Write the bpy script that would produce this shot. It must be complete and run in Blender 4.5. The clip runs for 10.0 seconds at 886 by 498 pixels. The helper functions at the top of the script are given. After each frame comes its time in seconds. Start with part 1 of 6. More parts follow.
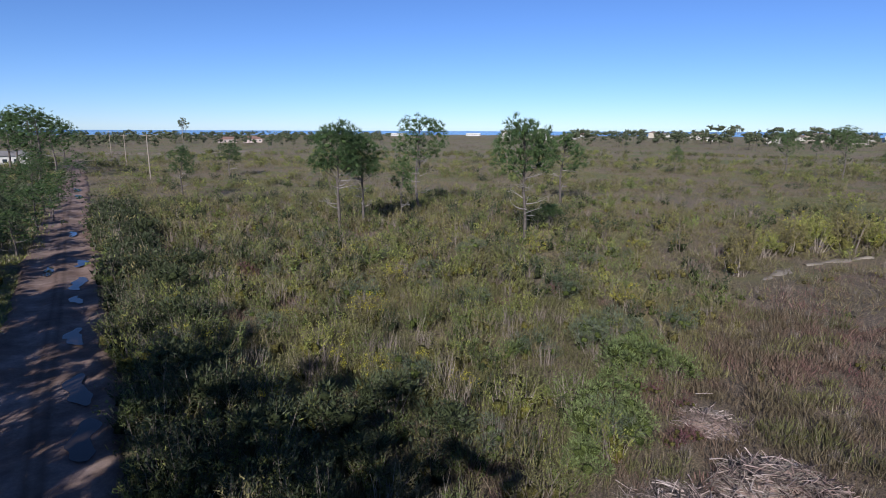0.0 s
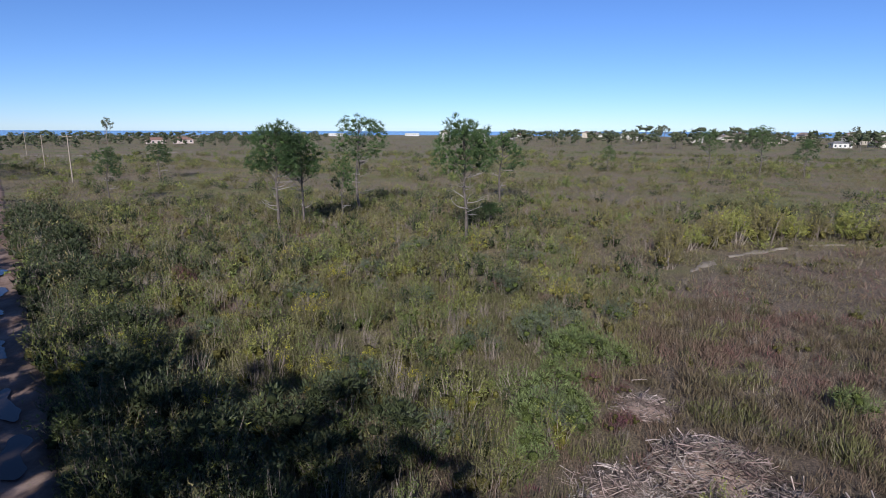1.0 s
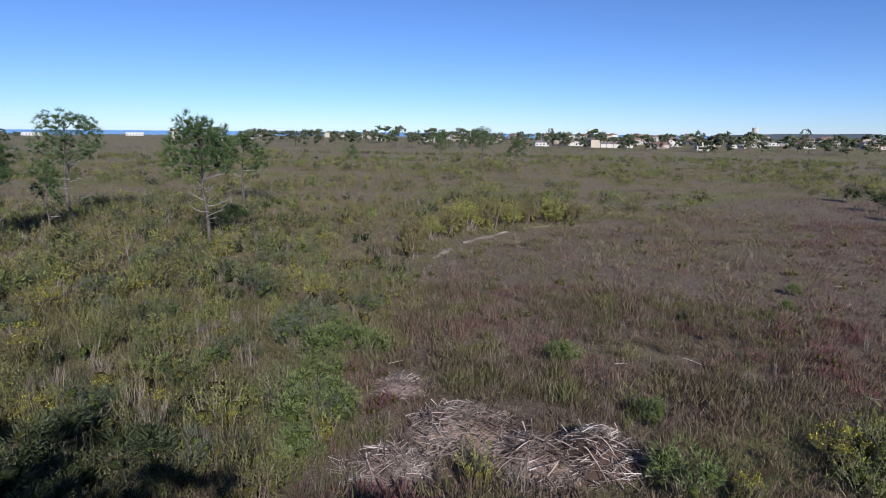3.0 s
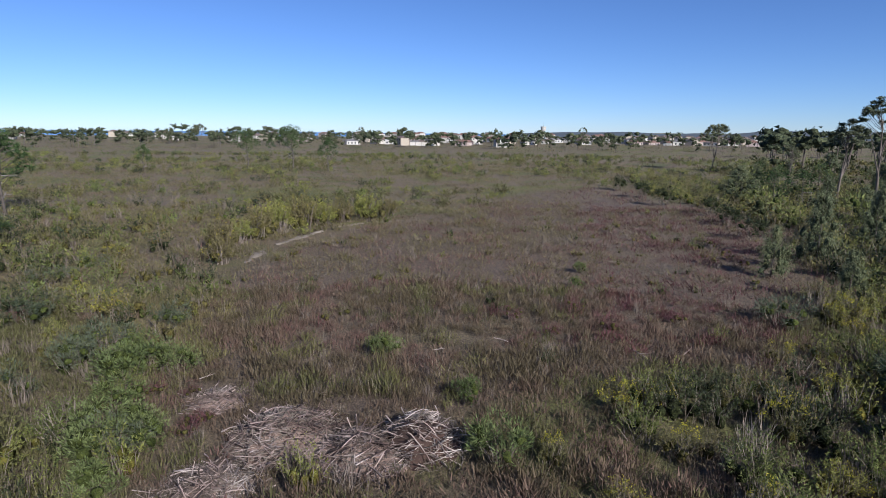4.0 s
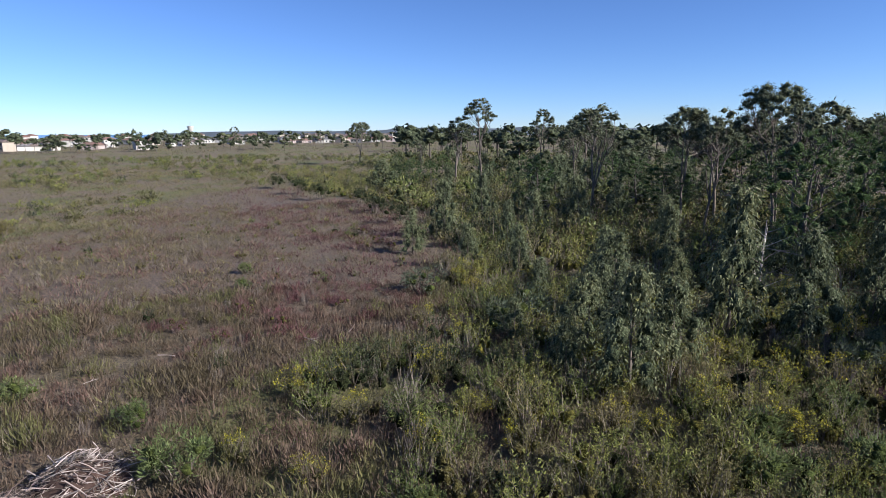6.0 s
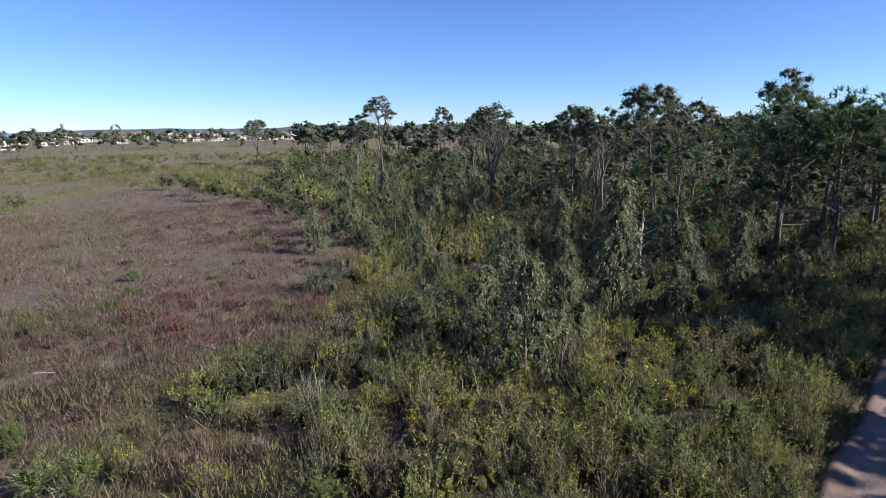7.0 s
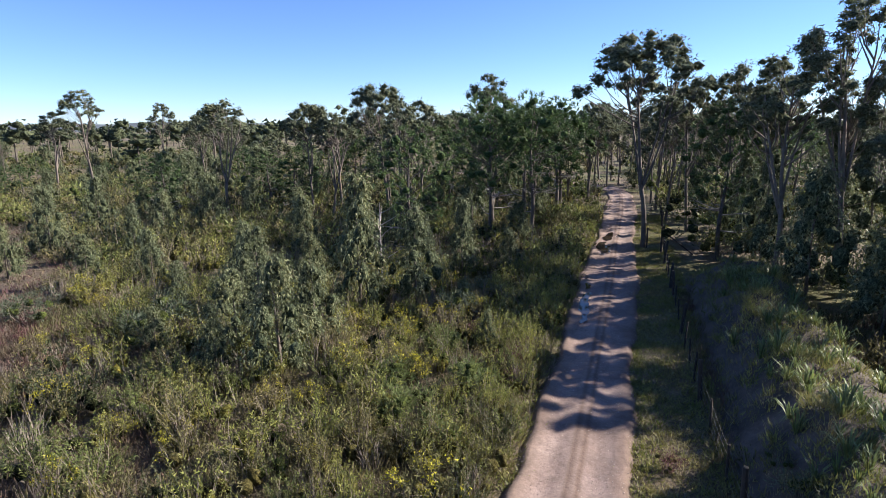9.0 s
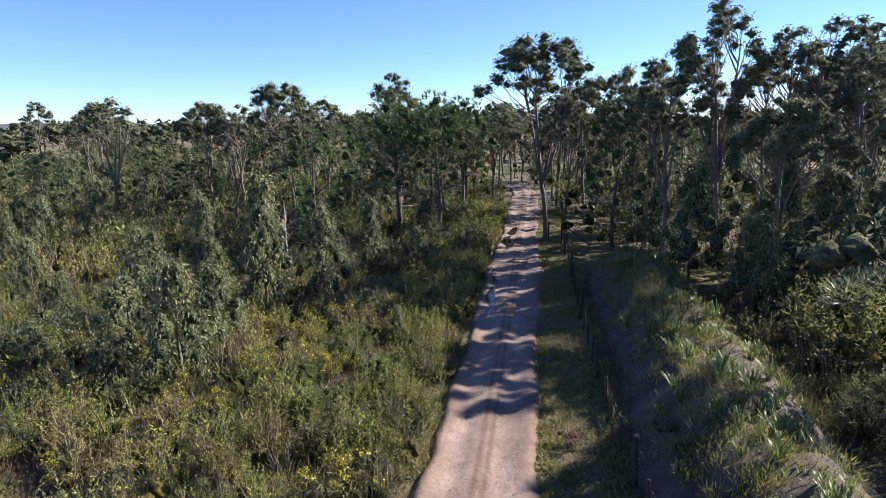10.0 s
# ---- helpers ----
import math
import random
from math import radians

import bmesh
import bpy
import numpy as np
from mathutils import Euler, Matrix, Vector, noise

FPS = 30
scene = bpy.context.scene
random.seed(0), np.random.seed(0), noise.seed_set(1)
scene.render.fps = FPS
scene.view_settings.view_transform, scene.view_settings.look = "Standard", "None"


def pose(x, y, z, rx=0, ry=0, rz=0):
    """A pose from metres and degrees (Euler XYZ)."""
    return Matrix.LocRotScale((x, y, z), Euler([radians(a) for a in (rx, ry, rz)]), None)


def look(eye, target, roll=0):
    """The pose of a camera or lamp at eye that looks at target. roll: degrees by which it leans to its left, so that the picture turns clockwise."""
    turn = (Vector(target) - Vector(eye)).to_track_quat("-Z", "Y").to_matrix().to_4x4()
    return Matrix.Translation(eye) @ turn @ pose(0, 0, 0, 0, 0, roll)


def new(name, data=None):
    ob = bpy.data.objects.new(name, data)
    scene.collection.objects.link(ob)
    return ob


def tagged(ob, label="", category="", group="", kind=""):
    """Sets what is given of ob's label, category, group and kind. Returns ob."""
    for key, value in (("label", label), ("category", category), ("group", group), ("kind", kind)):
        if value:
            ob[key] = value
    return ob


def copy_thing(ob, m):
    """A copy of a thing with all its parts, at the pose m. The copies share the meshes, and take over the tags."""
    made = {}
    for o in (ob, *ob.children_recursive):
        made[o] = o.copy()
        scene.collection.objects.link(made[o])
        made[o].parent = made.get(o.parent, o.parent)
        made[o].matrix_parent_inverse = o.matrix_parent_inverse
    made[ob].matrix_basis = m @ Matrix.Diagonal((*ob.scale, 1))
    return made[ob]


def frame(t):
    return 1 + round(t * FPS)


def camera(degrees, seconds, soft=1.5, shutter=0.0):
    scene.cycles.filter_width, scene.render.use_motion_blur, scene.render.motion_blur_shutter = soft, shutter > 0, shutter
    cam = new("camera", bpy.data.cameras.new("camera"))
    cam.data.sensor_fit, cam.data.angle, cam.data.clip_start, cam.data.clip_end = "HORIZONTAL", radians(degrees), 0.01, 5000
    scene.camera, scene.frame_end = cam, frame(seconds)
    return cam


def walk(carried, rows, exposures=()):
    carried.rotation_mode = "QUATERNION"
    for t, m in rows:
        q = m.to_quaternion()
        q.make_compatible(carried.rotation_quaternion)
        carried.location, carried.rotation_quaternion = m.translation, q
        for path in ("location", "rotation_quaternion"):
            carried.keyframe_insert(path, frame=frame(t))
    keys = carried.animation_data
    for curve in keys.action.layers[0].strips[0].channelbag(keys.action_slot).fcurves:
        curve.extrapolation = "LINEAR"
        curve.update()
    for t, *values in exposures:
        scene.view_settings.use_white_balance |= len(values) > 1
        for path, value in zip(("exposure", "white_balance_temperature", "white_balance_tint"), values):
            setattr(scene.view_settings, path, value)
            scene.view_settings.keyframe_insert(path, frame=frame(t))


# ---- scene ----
cam = camera(75.07, 10.0, 0.5)
PATH = [
    (0, pose(-0.00, 0.01, 9.60) @ pose(0, 0, 0, 78.05, 0, 0.00) @ pose(0, 0, 0, 0, 0, 0.21)),
    (0.5, pose(-0.07, -0.12, 9.61) @ pose(0, 0, 0, 78.06, 0, -2.83) @ pose(0, 0, 0, 0, 0, 0.22)),
    (1, pose(-0.14, -0.30, 9.62) @ pose(0, 0, 0, 78.08, 0, -5.96) @ pose(0, 0, 0, 0, 0, 0.19)),
    (1.5, pose(-0.21, -0.49, 9.64) @ pose(0, 0, 0, 78.13, 0, -10.28) @ pose(0, 0, 0, 0, 0, 0.16)),
    (2, pose(-0.25, -0.62, 9.63) @ pose(0, 0, 0, 78.19, 0, -16.17) @ pose(0, 0, 0, 0, 0, 0.19)),
    (2.2, pose(-0.26, -0.65, 9.62) @ pose(0, 0, 0, 78.21, 0, -18.76) @ pose(0, 0, 0, 0, 0, 0.22)),
    (3.3, pose(-0.15, -0.56, 9.48) @ pose(0, 0, 0, 78.26, 0, -36.21) @ pose(0, 0, 0, 0, 0, 0.73)),
    (3.5, pose(-0.13, -0.60, 9.46) @ pose(0, 0, 0, 78.27, 0, -40.12) @ pose(0, 0, 0, 0, 0, 0.73)),
    (4, pose(-0.10, -0.72, 9.44) @ pose(0, 0, 0, 78.31, 0, -48.99) @ pose(0, 0, 0, 0, 0, 0.62)),
    (4.5, pose(-0.16, -0.88, 9.44) @ pose(0, 0, 0, 78.36, 0, -59.52) @ pose(0, 0, 0, 0, 0, 0.40)),
    (5, pose(-0.33, -1.06, 9.45) @ pose(0, 0, 0, 78.39, 0, -69.68) @ pose(0, 0, 0, 0, 0, 0.14)),
    (5.5, pose(-0.53, -1.26, 9.47) @ pose(0, 0, 0, 78.38, 0, -76.46) @ pose(0, 0, 0, 0, 0, -0.07)),
    (5.7, pose(-0.62, -1.33, 9.48) @ pose(0, 0, 0, 78.36, 0, -78.60) @ pose(0, 0, 0, 0, 0, -0.14)),
    (6.8, pose(-1.07, -1.72, 9.52) @ pose(0, 0, 0, 78.05, 0, -89.36) @ pose(0, 0, 0, 0, 0, -0.35)),
    (7, pose(-1.14, -1.74, 9.54) @ pose(0, 0, 0, 77.99, 0, -91.17) @ pose(0, 0, 0, 0, 0, -0.36)),
    (7.5, pose(-1.28, -1.70, 9.57) @ pose(0, 0, 0, 77.83, 0, -95.97) @ pose(0, 0, 0, 0, 0, -0.39)),
    (8, pose(-1.43, -1.66, 9.58) @ pose(0, 0, 0, 77.67, 0, -104.17) @ pose(0, 0, 0, 0, 0, -0.44)),
    (8.5, pose(-1.60, -1.66, 9.58) @ pose(0, 0, 0, 77.62, 0, -111.14) @ pose(0, 0, 0, 0, 0, -0.50)),
    (9, pose(-1.79, -1.67, 9.54) @ pose(0, 0, 0, 77.59, 0, -116.50) @ pose(0, 0, 0, 0, 0, -0.57)),
    (9.5, pose(-1.98, -1.69, 9.50) @ pose(0, 0, 0, 77.54, 0, -121.80) @ pose(0, 0, 0, 0, 0, -0.65)),
    (10, pose(-2.15, -1.68, 9.46) @ pose(0, 0, 0, 77.49, 0, -125.45) @ pose(0, 0, 0, 0, 0, -0.73)),
]
walk(cam, PATH, [(0, 0.44, 6000, 12), (3.5, 0.42, 6000, 12), (5.5, 0.71, 6100, 12), (7.5, 1.05, 6250, 12), (10, 1.45, 6700, 13)])

# ---- world, sun ----
SUN_AZ, SUN_EL = 194.0, 29.5
world = bpy.data.worlds.new("world")
scene.world = world
world.use_nodes = True
wn = world.node_tree
sky = wn.nodes.new("ShaderNodeTexSky")
sky.sky_type = "NISHITA"
sky.sun_disc = False
sky.sun_elevation = radians(SUN_EL)
sky.sun_rotation = radians(SUN_AZ)
sky.altitude = 2500
sky.air_density, sky.dust_density, sky.ozone_density = 1.0, 0.15, 5.0
wn.nodes["Background"].inputs["Strength"].default_value = 0.072
tint = wn.nodes.new("ShaderNodeMix")
tint.data_type, tint.blend_type = "RGBA", "MULTIPLY"
tint.inputs[0].default_value, tint.inputs[7].default_value = 1.0, (0.875, 0.968, 1.18, 1)
wn.links.new(sky.outputs[0], tint.inputs[6])
wn.links.new(tint.outputs[2], wn.nodes["Background"].inputs["Color"])
sun_data = bpy.data.lights.new("sun", "SUN")
sun_data.energy, sun_data.angle, sun_data.color = 5.0, radians(0.53), (1.0, 0.94, 0.85)
sun = new("sun", sun_data)
sx, sy, sz = math.sin(radians(SUN_AZ)), math.cos(radians(SUN_AZ)), math.tan(radians(SUN_EL))
sun.matrix_world = look((sx * 60, sy * 60, sz * 60), (0, 0, 0))


# ---- materials ----
def nodes_of(name):
    m = bpy.data.materials.new(name)
    m.use_nodes = True
    return m, m.node_tree.nodes, m.node_tree.links, m.node_tree.nodes["Principled BSDF"]


def noise_at(n, l, scale, detail=3.0, rough=0.6, coord="Object"):
    tc = n.new("ShaderNodeTexCoord")
    t = n.new("ShaderNodeTexNoise")
    t.inputs["Scale"].default_value, t.inputs["Detail"].default_value = scale, detail
    t.inputs["Roughness"].default_value = rough
    l.new(tc.outputs[coord], t.inputs["Vector"])
    return t.outputs["Fac"]


def ramp(n, l, fac, stops):
    r = n.new("ShaderNodeValToRGB")
    e = r.color_ramp.elements
    while len(e) < len(stops):
        e.new(0.5)
    for el, (p, c) in zip(e, stops):
        el.position, el.color = p, (*c, 1)
    l.new(fac, r.inputs[0])
    return r.outputs[0]


def blend(n, l, fac, a, b, mode="MIX"):
    x = n.new("ShaderNodeMix")
    x.data_type, x.blend_type = "RGBA", mode
    for k, v in ((0, fac), (6, a), (7, b)):
        if hasattr(v, "is_linked"):
            l.new(v, x.inputs[k])
        else:
            x.inputs[k].default_value = v if k == 0 else (*v, 1)
    return x.outputs[2]


def grey(n, l, fac, lo, hi):
    return ramp(n, l, fac, [(0.0, (lo,) * 3), (1.0, (hi,) * 3)])


def leaf_mat(name, stops, patch=0.35, rough=0.55, through_light=0.3, spread=(0.6, 1.35), gloss=0.4):
    """Foliage: patches by place, a shade of its own for each leaf, some light let through."""
    m, n, l, p = nodes_of(name)
    geo = n.new("ShaderNodeNewGeometry")
    info = n.new("ShaderNodeObjectInfo")
    add = n.new("ShaderNodeMath")
    add.operation = "MULTIPLY_ADD"
    add.inputs[1].default_value, add.inputs[2].default_value = 0.28, -0.14
    l.new(info.outputs["Random"], add.inputs[0])
    s1 = n.new("ShaderNodeMath")
    s1.operation = "ADD"
    l.new(noise_at(n, l, patch, 4.0, 0.65), s1.inputs[0])
    l.new(add.outputs[0], s1.inputs[1])
    c = ramp(n, l, s1.outputs[0], [(q, tuple(0.8 * v for v in col)) for q, col in stops])
    c = blend(n, l, 1.0, c, grey(n, l, geo.outputs["Random Per Island"], *spread), "MULTIPLY")
    l.new(c, p.inputs["Base Color"])
    p.inputs["Roughness"].default_value = rough
    p.inputs["Specular IOR Level"].default_value = gloss
    tr = n.new("ShaderNodeBsdfTranslucent")
    l.new(c, tr.inputs["Color"])
    mx = n.new("ShaderNodeMixShader")
    mx.inputs[0].default_value = through_light
    l.new(p.outputs[0], mx.inputs[1])
    l.new(tr.outputs[0], mx.inputs[2])
    l.new(mx.outputs[0], n["Material Output"].inputs["Surface"])
    return m


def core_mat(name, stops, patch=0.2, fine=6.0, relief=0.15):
    """The inner mass of a bush or leaf clump: rough, broken up, with shade between leaves painted in as dark mottling.
    """
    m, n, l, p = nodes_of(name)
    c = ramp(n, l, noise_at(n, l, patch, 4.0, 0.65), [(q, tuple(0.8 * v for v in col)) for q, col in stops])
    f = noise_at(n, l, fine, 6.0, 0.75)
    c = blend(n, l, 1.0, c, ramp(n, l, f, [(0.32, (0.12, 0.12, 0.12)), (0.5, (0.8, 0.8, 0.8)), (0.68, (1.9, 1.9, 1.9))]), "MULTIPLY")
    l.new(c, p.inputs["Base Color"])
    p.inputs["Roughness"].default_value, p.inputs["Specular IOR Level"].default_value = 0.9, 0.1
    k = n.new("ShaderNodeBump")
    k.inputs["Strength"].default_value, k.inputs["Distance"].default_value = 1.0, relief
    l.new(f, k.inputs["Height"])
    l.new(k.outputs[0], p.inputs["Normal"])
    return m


def plain_mat(name, a, b, scale=4.0, rough=0.85, bump=0.0, fine=0.0, spread=None, metal=0.0, detail=5.0):
    """A two-tone surface with grain, wear and fine relief."""
    m, n, l, p = nodes_of(name)
    f = noise_at(n, l, scale, detail, 0.65)
    c = ramp(n, l, f, [(0.3, a), (0.7, b)])
    if fine:
        c = blend(n, l, 1.0, c, grey(n, l, noise_at(n, l, fine, 3.0), 0.6, 1.4), "MULTIPLY")
    if spread:
        g = n.new("ShaderNodeObjectInfo")
        c = blend(n, l, 1.0, c, grey(n, l, g.outputs["Random"], *spread), "MULTIPLY")
    l.new(c, p.inputs["Base Color"])
    p.inputs["Roughness"].default_value, p.inputs["Metallic"].default_value = rough, metal
    if bump:
        b_ = n.new("ShaderNodeBump")
        b_.inputs["Strength"].default_value, b_.inputs["Distance"].default_value = 0.8, bump
        l.new(noise_at(n, l, fine or scale * 4, 4.0), b_.inputs["Height"])
        l.new(b_.outputs[0], p.inputs["Normal"])
    return m


HEATH = leaf_mat("heather", [(0.30, (0.142, 0.115, 0.07)), (0.44, (0.195, 0.135, 0.102)), (0.54, (0.205, 0.12, 0.104)), (0.66, (0.165, 0.138, 0.078))], 0.22, 0.85, 0.25, (0.6, 1.4), 0.15)
ROSE = leaf_mat("rose_heather", [(0.3, (0.135, 0.066, 0.058)), (0.5, (0.185, 0.075, 0.083)), (0.7, (0.115, 0.056, 0.054))], 0.5, 0.8, 0.25)
STRAW = leaf_mat("dry_grass", [(0.3, (0.25, 0.21, 0.15)), (0.5, (0.33, 0.28, 0.21)), (0.7, (0.23, 0.20, 0.125))], 0.3, 0.75, 0.25)
OLIVE = leaf_mat("olive_scrub", [(0.3, (0.118, 0.118, 0.05)), (0.42, (0.18, 0.172, 0.07)), (0.52, (0.225, 0.19, 0.092)), (0.6, (0.235, 0.21, 0.085)), (0.7, (0.15, 0.142, 0.066))], 0.12, 0.7, 0.3, (0.6, 1.4), 0.2)
GREEN = leaf_mat("green_leaves", [(0.3, (0.13, 0.155, 0.05)), (0.5, (0.19, 0.225, 0.07)), (0.7, (0.25, 0.262, 0.082))], 0.3, 0.6, 0.35, (0.6, 1.4), 0.25)
DEEP = leaf_mat("dark_leaves", [(0.3, (0.042, 0.056, 0.027)), (0.5, (0.068, 0.083, 0.037)), (0.7, (0.098, 0.108, 0.048))], 0.3, 0.6, 0.25, (0.6, 1.4), 0.25)
FRESH = leaf_mat("bright_leaves", [(0.3, (0.135, 0.175, 0.065)), (0.5, (0.18, 0.222, 0.085)), (0.7, (0.22, 0.255, 0.10))], 0.6, 0.6, 0.35, (0.6, 1.4), 0.2)
SAGE = leaf_mat("grey_green_leaves", [(0.3, (0.09, 0.115, 0.065)), (0.5, (0.125, 0.15, 0.092)), (0.7, (0.165, 0.185, 0.11))], 0.5, 0.55, 0.3, (0.6, 1.4), 0.3)
LIME = leaf_mat("yellow_green_leaves", [(0.3, (0.21, 0.225, 0.07)), (0.5, (0.285, 0.3, 0.088)), (0.7, (0.35, 0.34, 0.1))], 0.5, 0.7, 0.35, (0.6, 1.4), 0.15)
YELLOW = leaf_mat("yellow_flowers", [(0.3, (0.36, 0.33, 0.03)), (0.5, (0.5, 0.46, 0.04)), (0.7, (0.42, 0.38, 0.05))], 0.8, 0.7, 0.3)
GUM = leaf_mat("gum_leaves", [(0.3, (0.105, 0.125, 0.078)), (0.5, (0.15, 0.17, 0.10)), (0.7, (0.205, 0.215, 0.118))], 0.25, 0.55, 0.3, (0.6, 1.4), 0.25)
YOUNG = leaf_mat("young_gum_leaves", [(0.3, (0.135, 0.158, 0.088)), (0.5, (0.19, 0.215, 0.115)), (0.7, (0.245, 0.255, 0.122))], 0.4, 0.55, 0.28, (0.6, 1.4), 0.2)
NEEDLE = leaf_mat("pine_needles", [(0.3, (0.055, 0.098, 0.036)), (0.5, (0.085, 0.14, 0.05)), (0.7, (0.12, 0.175, 0.06))], 0.4, 0.55, 0.3, (0.6, 1.4), 0.25)
FARLEAF = leaf_mat("far_foliage", [(0.3, (0.055, 0.07, 0.042)), (0.5, (0.085, 0.10, 0.054)), (0.7, (0.12, 0.128, 0.065))], 0.03, 0.8, 0.15, (0.6, 1.4), 0.1)
# inner masses: leaf colours with the shade inside the foliage painted in
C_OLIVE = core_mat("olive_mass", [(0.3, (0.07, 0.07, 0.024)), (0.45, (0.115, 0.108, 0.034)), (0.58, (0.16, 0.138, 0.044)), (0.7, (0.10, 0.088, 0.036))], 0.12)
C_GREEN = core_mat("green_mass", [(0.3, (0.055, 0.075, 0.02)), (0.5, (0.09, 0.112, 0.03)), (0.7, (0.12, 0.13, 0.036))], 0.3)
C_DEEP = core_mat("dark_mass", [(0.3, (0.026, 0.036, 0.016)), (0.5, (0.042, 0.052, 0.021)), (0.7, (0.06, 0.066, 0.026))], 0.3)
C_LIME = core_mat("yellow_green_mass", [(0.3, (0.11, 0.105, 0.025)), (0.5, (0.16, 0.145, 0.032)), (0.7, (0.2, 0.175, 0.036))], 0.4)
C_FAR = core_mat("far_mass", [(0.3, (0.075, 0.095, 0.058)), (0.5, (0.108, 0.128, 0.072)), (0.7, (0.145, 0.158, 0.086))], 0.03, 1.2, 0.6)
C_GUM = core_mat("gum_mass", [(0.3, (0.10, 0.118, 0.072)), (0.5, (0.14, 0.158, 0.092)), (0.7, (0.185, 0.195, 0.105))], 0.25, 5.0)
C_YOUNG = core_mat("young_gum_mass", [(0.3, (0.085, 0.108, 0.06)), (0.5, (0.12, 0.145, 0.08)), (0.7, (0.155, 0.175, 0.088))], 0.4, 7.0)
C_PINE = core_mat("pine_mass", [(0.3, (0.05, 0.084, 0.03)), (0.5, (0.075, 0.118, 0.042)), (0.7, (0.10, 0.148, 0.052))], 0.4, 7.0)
BARK = plain_mat("gum_bark", (0.09, 0.072, 0.06), (0.19, 0.158, 0.13), 1.2, 0.85, 0.02, 14.0, (0.7, 1.15))
PINEBARK = plain_mat("pine_bark", (0.05, 0.04, 0.034), (0.15, 0.128, 0.112), 2.0, 0.9, 0.03, 16.0, (0.7, 1.15))
DEADWOOD = leaf_mat("dead_wood", [(0.3, (0.2, 0.14, 0.125)), (0.5, (0.4, 0.32, 0.29)), (0.7, (0.66, 0.59, 0.55))], 0.8, 0.85, 0.0, (0.22, 1.4), 0.2)
TWIG = leaf_mat("dry_twigs", [(0.3, (0.17, 0.135, 0.115)), (0.5, (0.27, 0.225, 0.19)), (0.7, (0.36, 0.31, 0.26))], 0.5, 0.85, 0.0, (0.5, 1.3), 0.2)
DEADLIMB = plain_mat("bleached_limb", (0.17, 0.15, 0.135), (0.32, 0.29, 0.27), 3.0, 0.85, 0.01, 18.0)
POSTWOOD = plain_mat("post_wood", (0.022, 0.018, 0.015), (0.05, 0.042, 0.035), 6.0, 0.9, 0.004, 40.0)
POLEWOOD = plain_mat("pole_wood", (0.22, 0.18, 0.14), (0.34, 0.29, 0.24), 3.0, 0.85, 0.004, 30.0)
WIRE = plain_mat("fence_wire", (0.16, 0.15, 0.145), (0.26, 0.25, 0.24), 20.0, 0.45, 0.0, 0.0, None, 0.9)


# ---- mesh helpers ----
rng = np.random.default_rng(7)


def mesh_of(name, V, F, M=None, mats=(), smooth=False):
    V, F = np.asarray(V, np.float32), np.asarray(F, np.int32)
    me = bpy.data.meshes.new(name)
    me.vertices.add(len(V))
    me.vertices.foreach_set("co", V.ravel())
    me.loops.add(F.size)
    me.loops.foreach_set("vertex_index", F.ravel())
    me.polygons.add(len(F))
    k = F.shape[1]
    me.polygons.foreach_set("loop_start", np.arange(0, F.size, k, dtype=np.int32))
    me.polygons.foreach_set("loop_total", np.full(len(F), k, np.int32))
    for m in mats:
        me.materials.append(m)
    if M is not None:
        me.polygons.foreach_set("material_index", np.asarray(M, np.int32))
    if smooth:
        me.polygons.foreach_set("use_smooth", np.ones(len(F), bool))
    me.update(calc_edges=True)
    me.validate()
    return me


def stuff(name, geo, mats, label, category):
    V, F, M = geo
    return tagged(new(name, mesh_of(name, V, F, M, mats, True)), label, category, kind="stuff")


def part(name, bm, material, parent, label="", smooth=False):
    me = bpy.data.meshes.new(name)
    bm.to_mesh(me)
    bm.free()
    me.materials.append(material)
    if smooth:
        for p in me.polygons:
            p.use_smooth = True
    ob = new(name, me)
    ob.parent = parent
    return tagged(ob, label)


def part_np(name, geo, mats, parent, label="", smooth=False):
    ob = new(name, mesh_of(name, *geo, mats, smooth))
    ob.parent = parent
    return tagged(ob, label)


def join(*geos):
    V, F, M, o = [], [], [], 0
    for v, f, m in geos:
        V.append(v), F.append(f + o), M.append(m)
        o += len(v)
    return np.concatenate(V), np.concatenate(F), np.concatenate(M)


def unit(a):
    return a / np.maximum(np.linalg.norm(a, axis=-1, keepdims=True), 1e-6)


def blades(n, height, radius, width, lean=0.3, mat=0, low=0.55):
    """n upright blades of one tuft."""
    a, r = rng.uniform(0, 6.283, n), radius * np.sqrt(rng.random(n))
    base = np.stack([r * np.cos(a), r * np.sin(a), np.full(n, -0.04)], 1)
    h = height * rng.uniform(low, 1.0, n)
    tip = base + np.stack([rng.normal(0, lean, n) * h + np.cos(a) * lean * 0.6 * h * r / radius,
                           rng.normal(0, lean, n) * h + np.sin(a) * lean * 0.6 * h * r / radius, h], 1)
    t = rng.uniform(0, 6.283, n)
    side = np.stack([np.cos(t), np.sin(t), np.zeros(n)], 1) * (width / 2 * rng.uniform(0.6, 1.3, n))[:, None]
    V = np.stack([base - side, base + side, tip], 1).reshape(-1, 3)
    return V, np.arange(3 * n).reshape(-1, 3), np.full(n, mat)


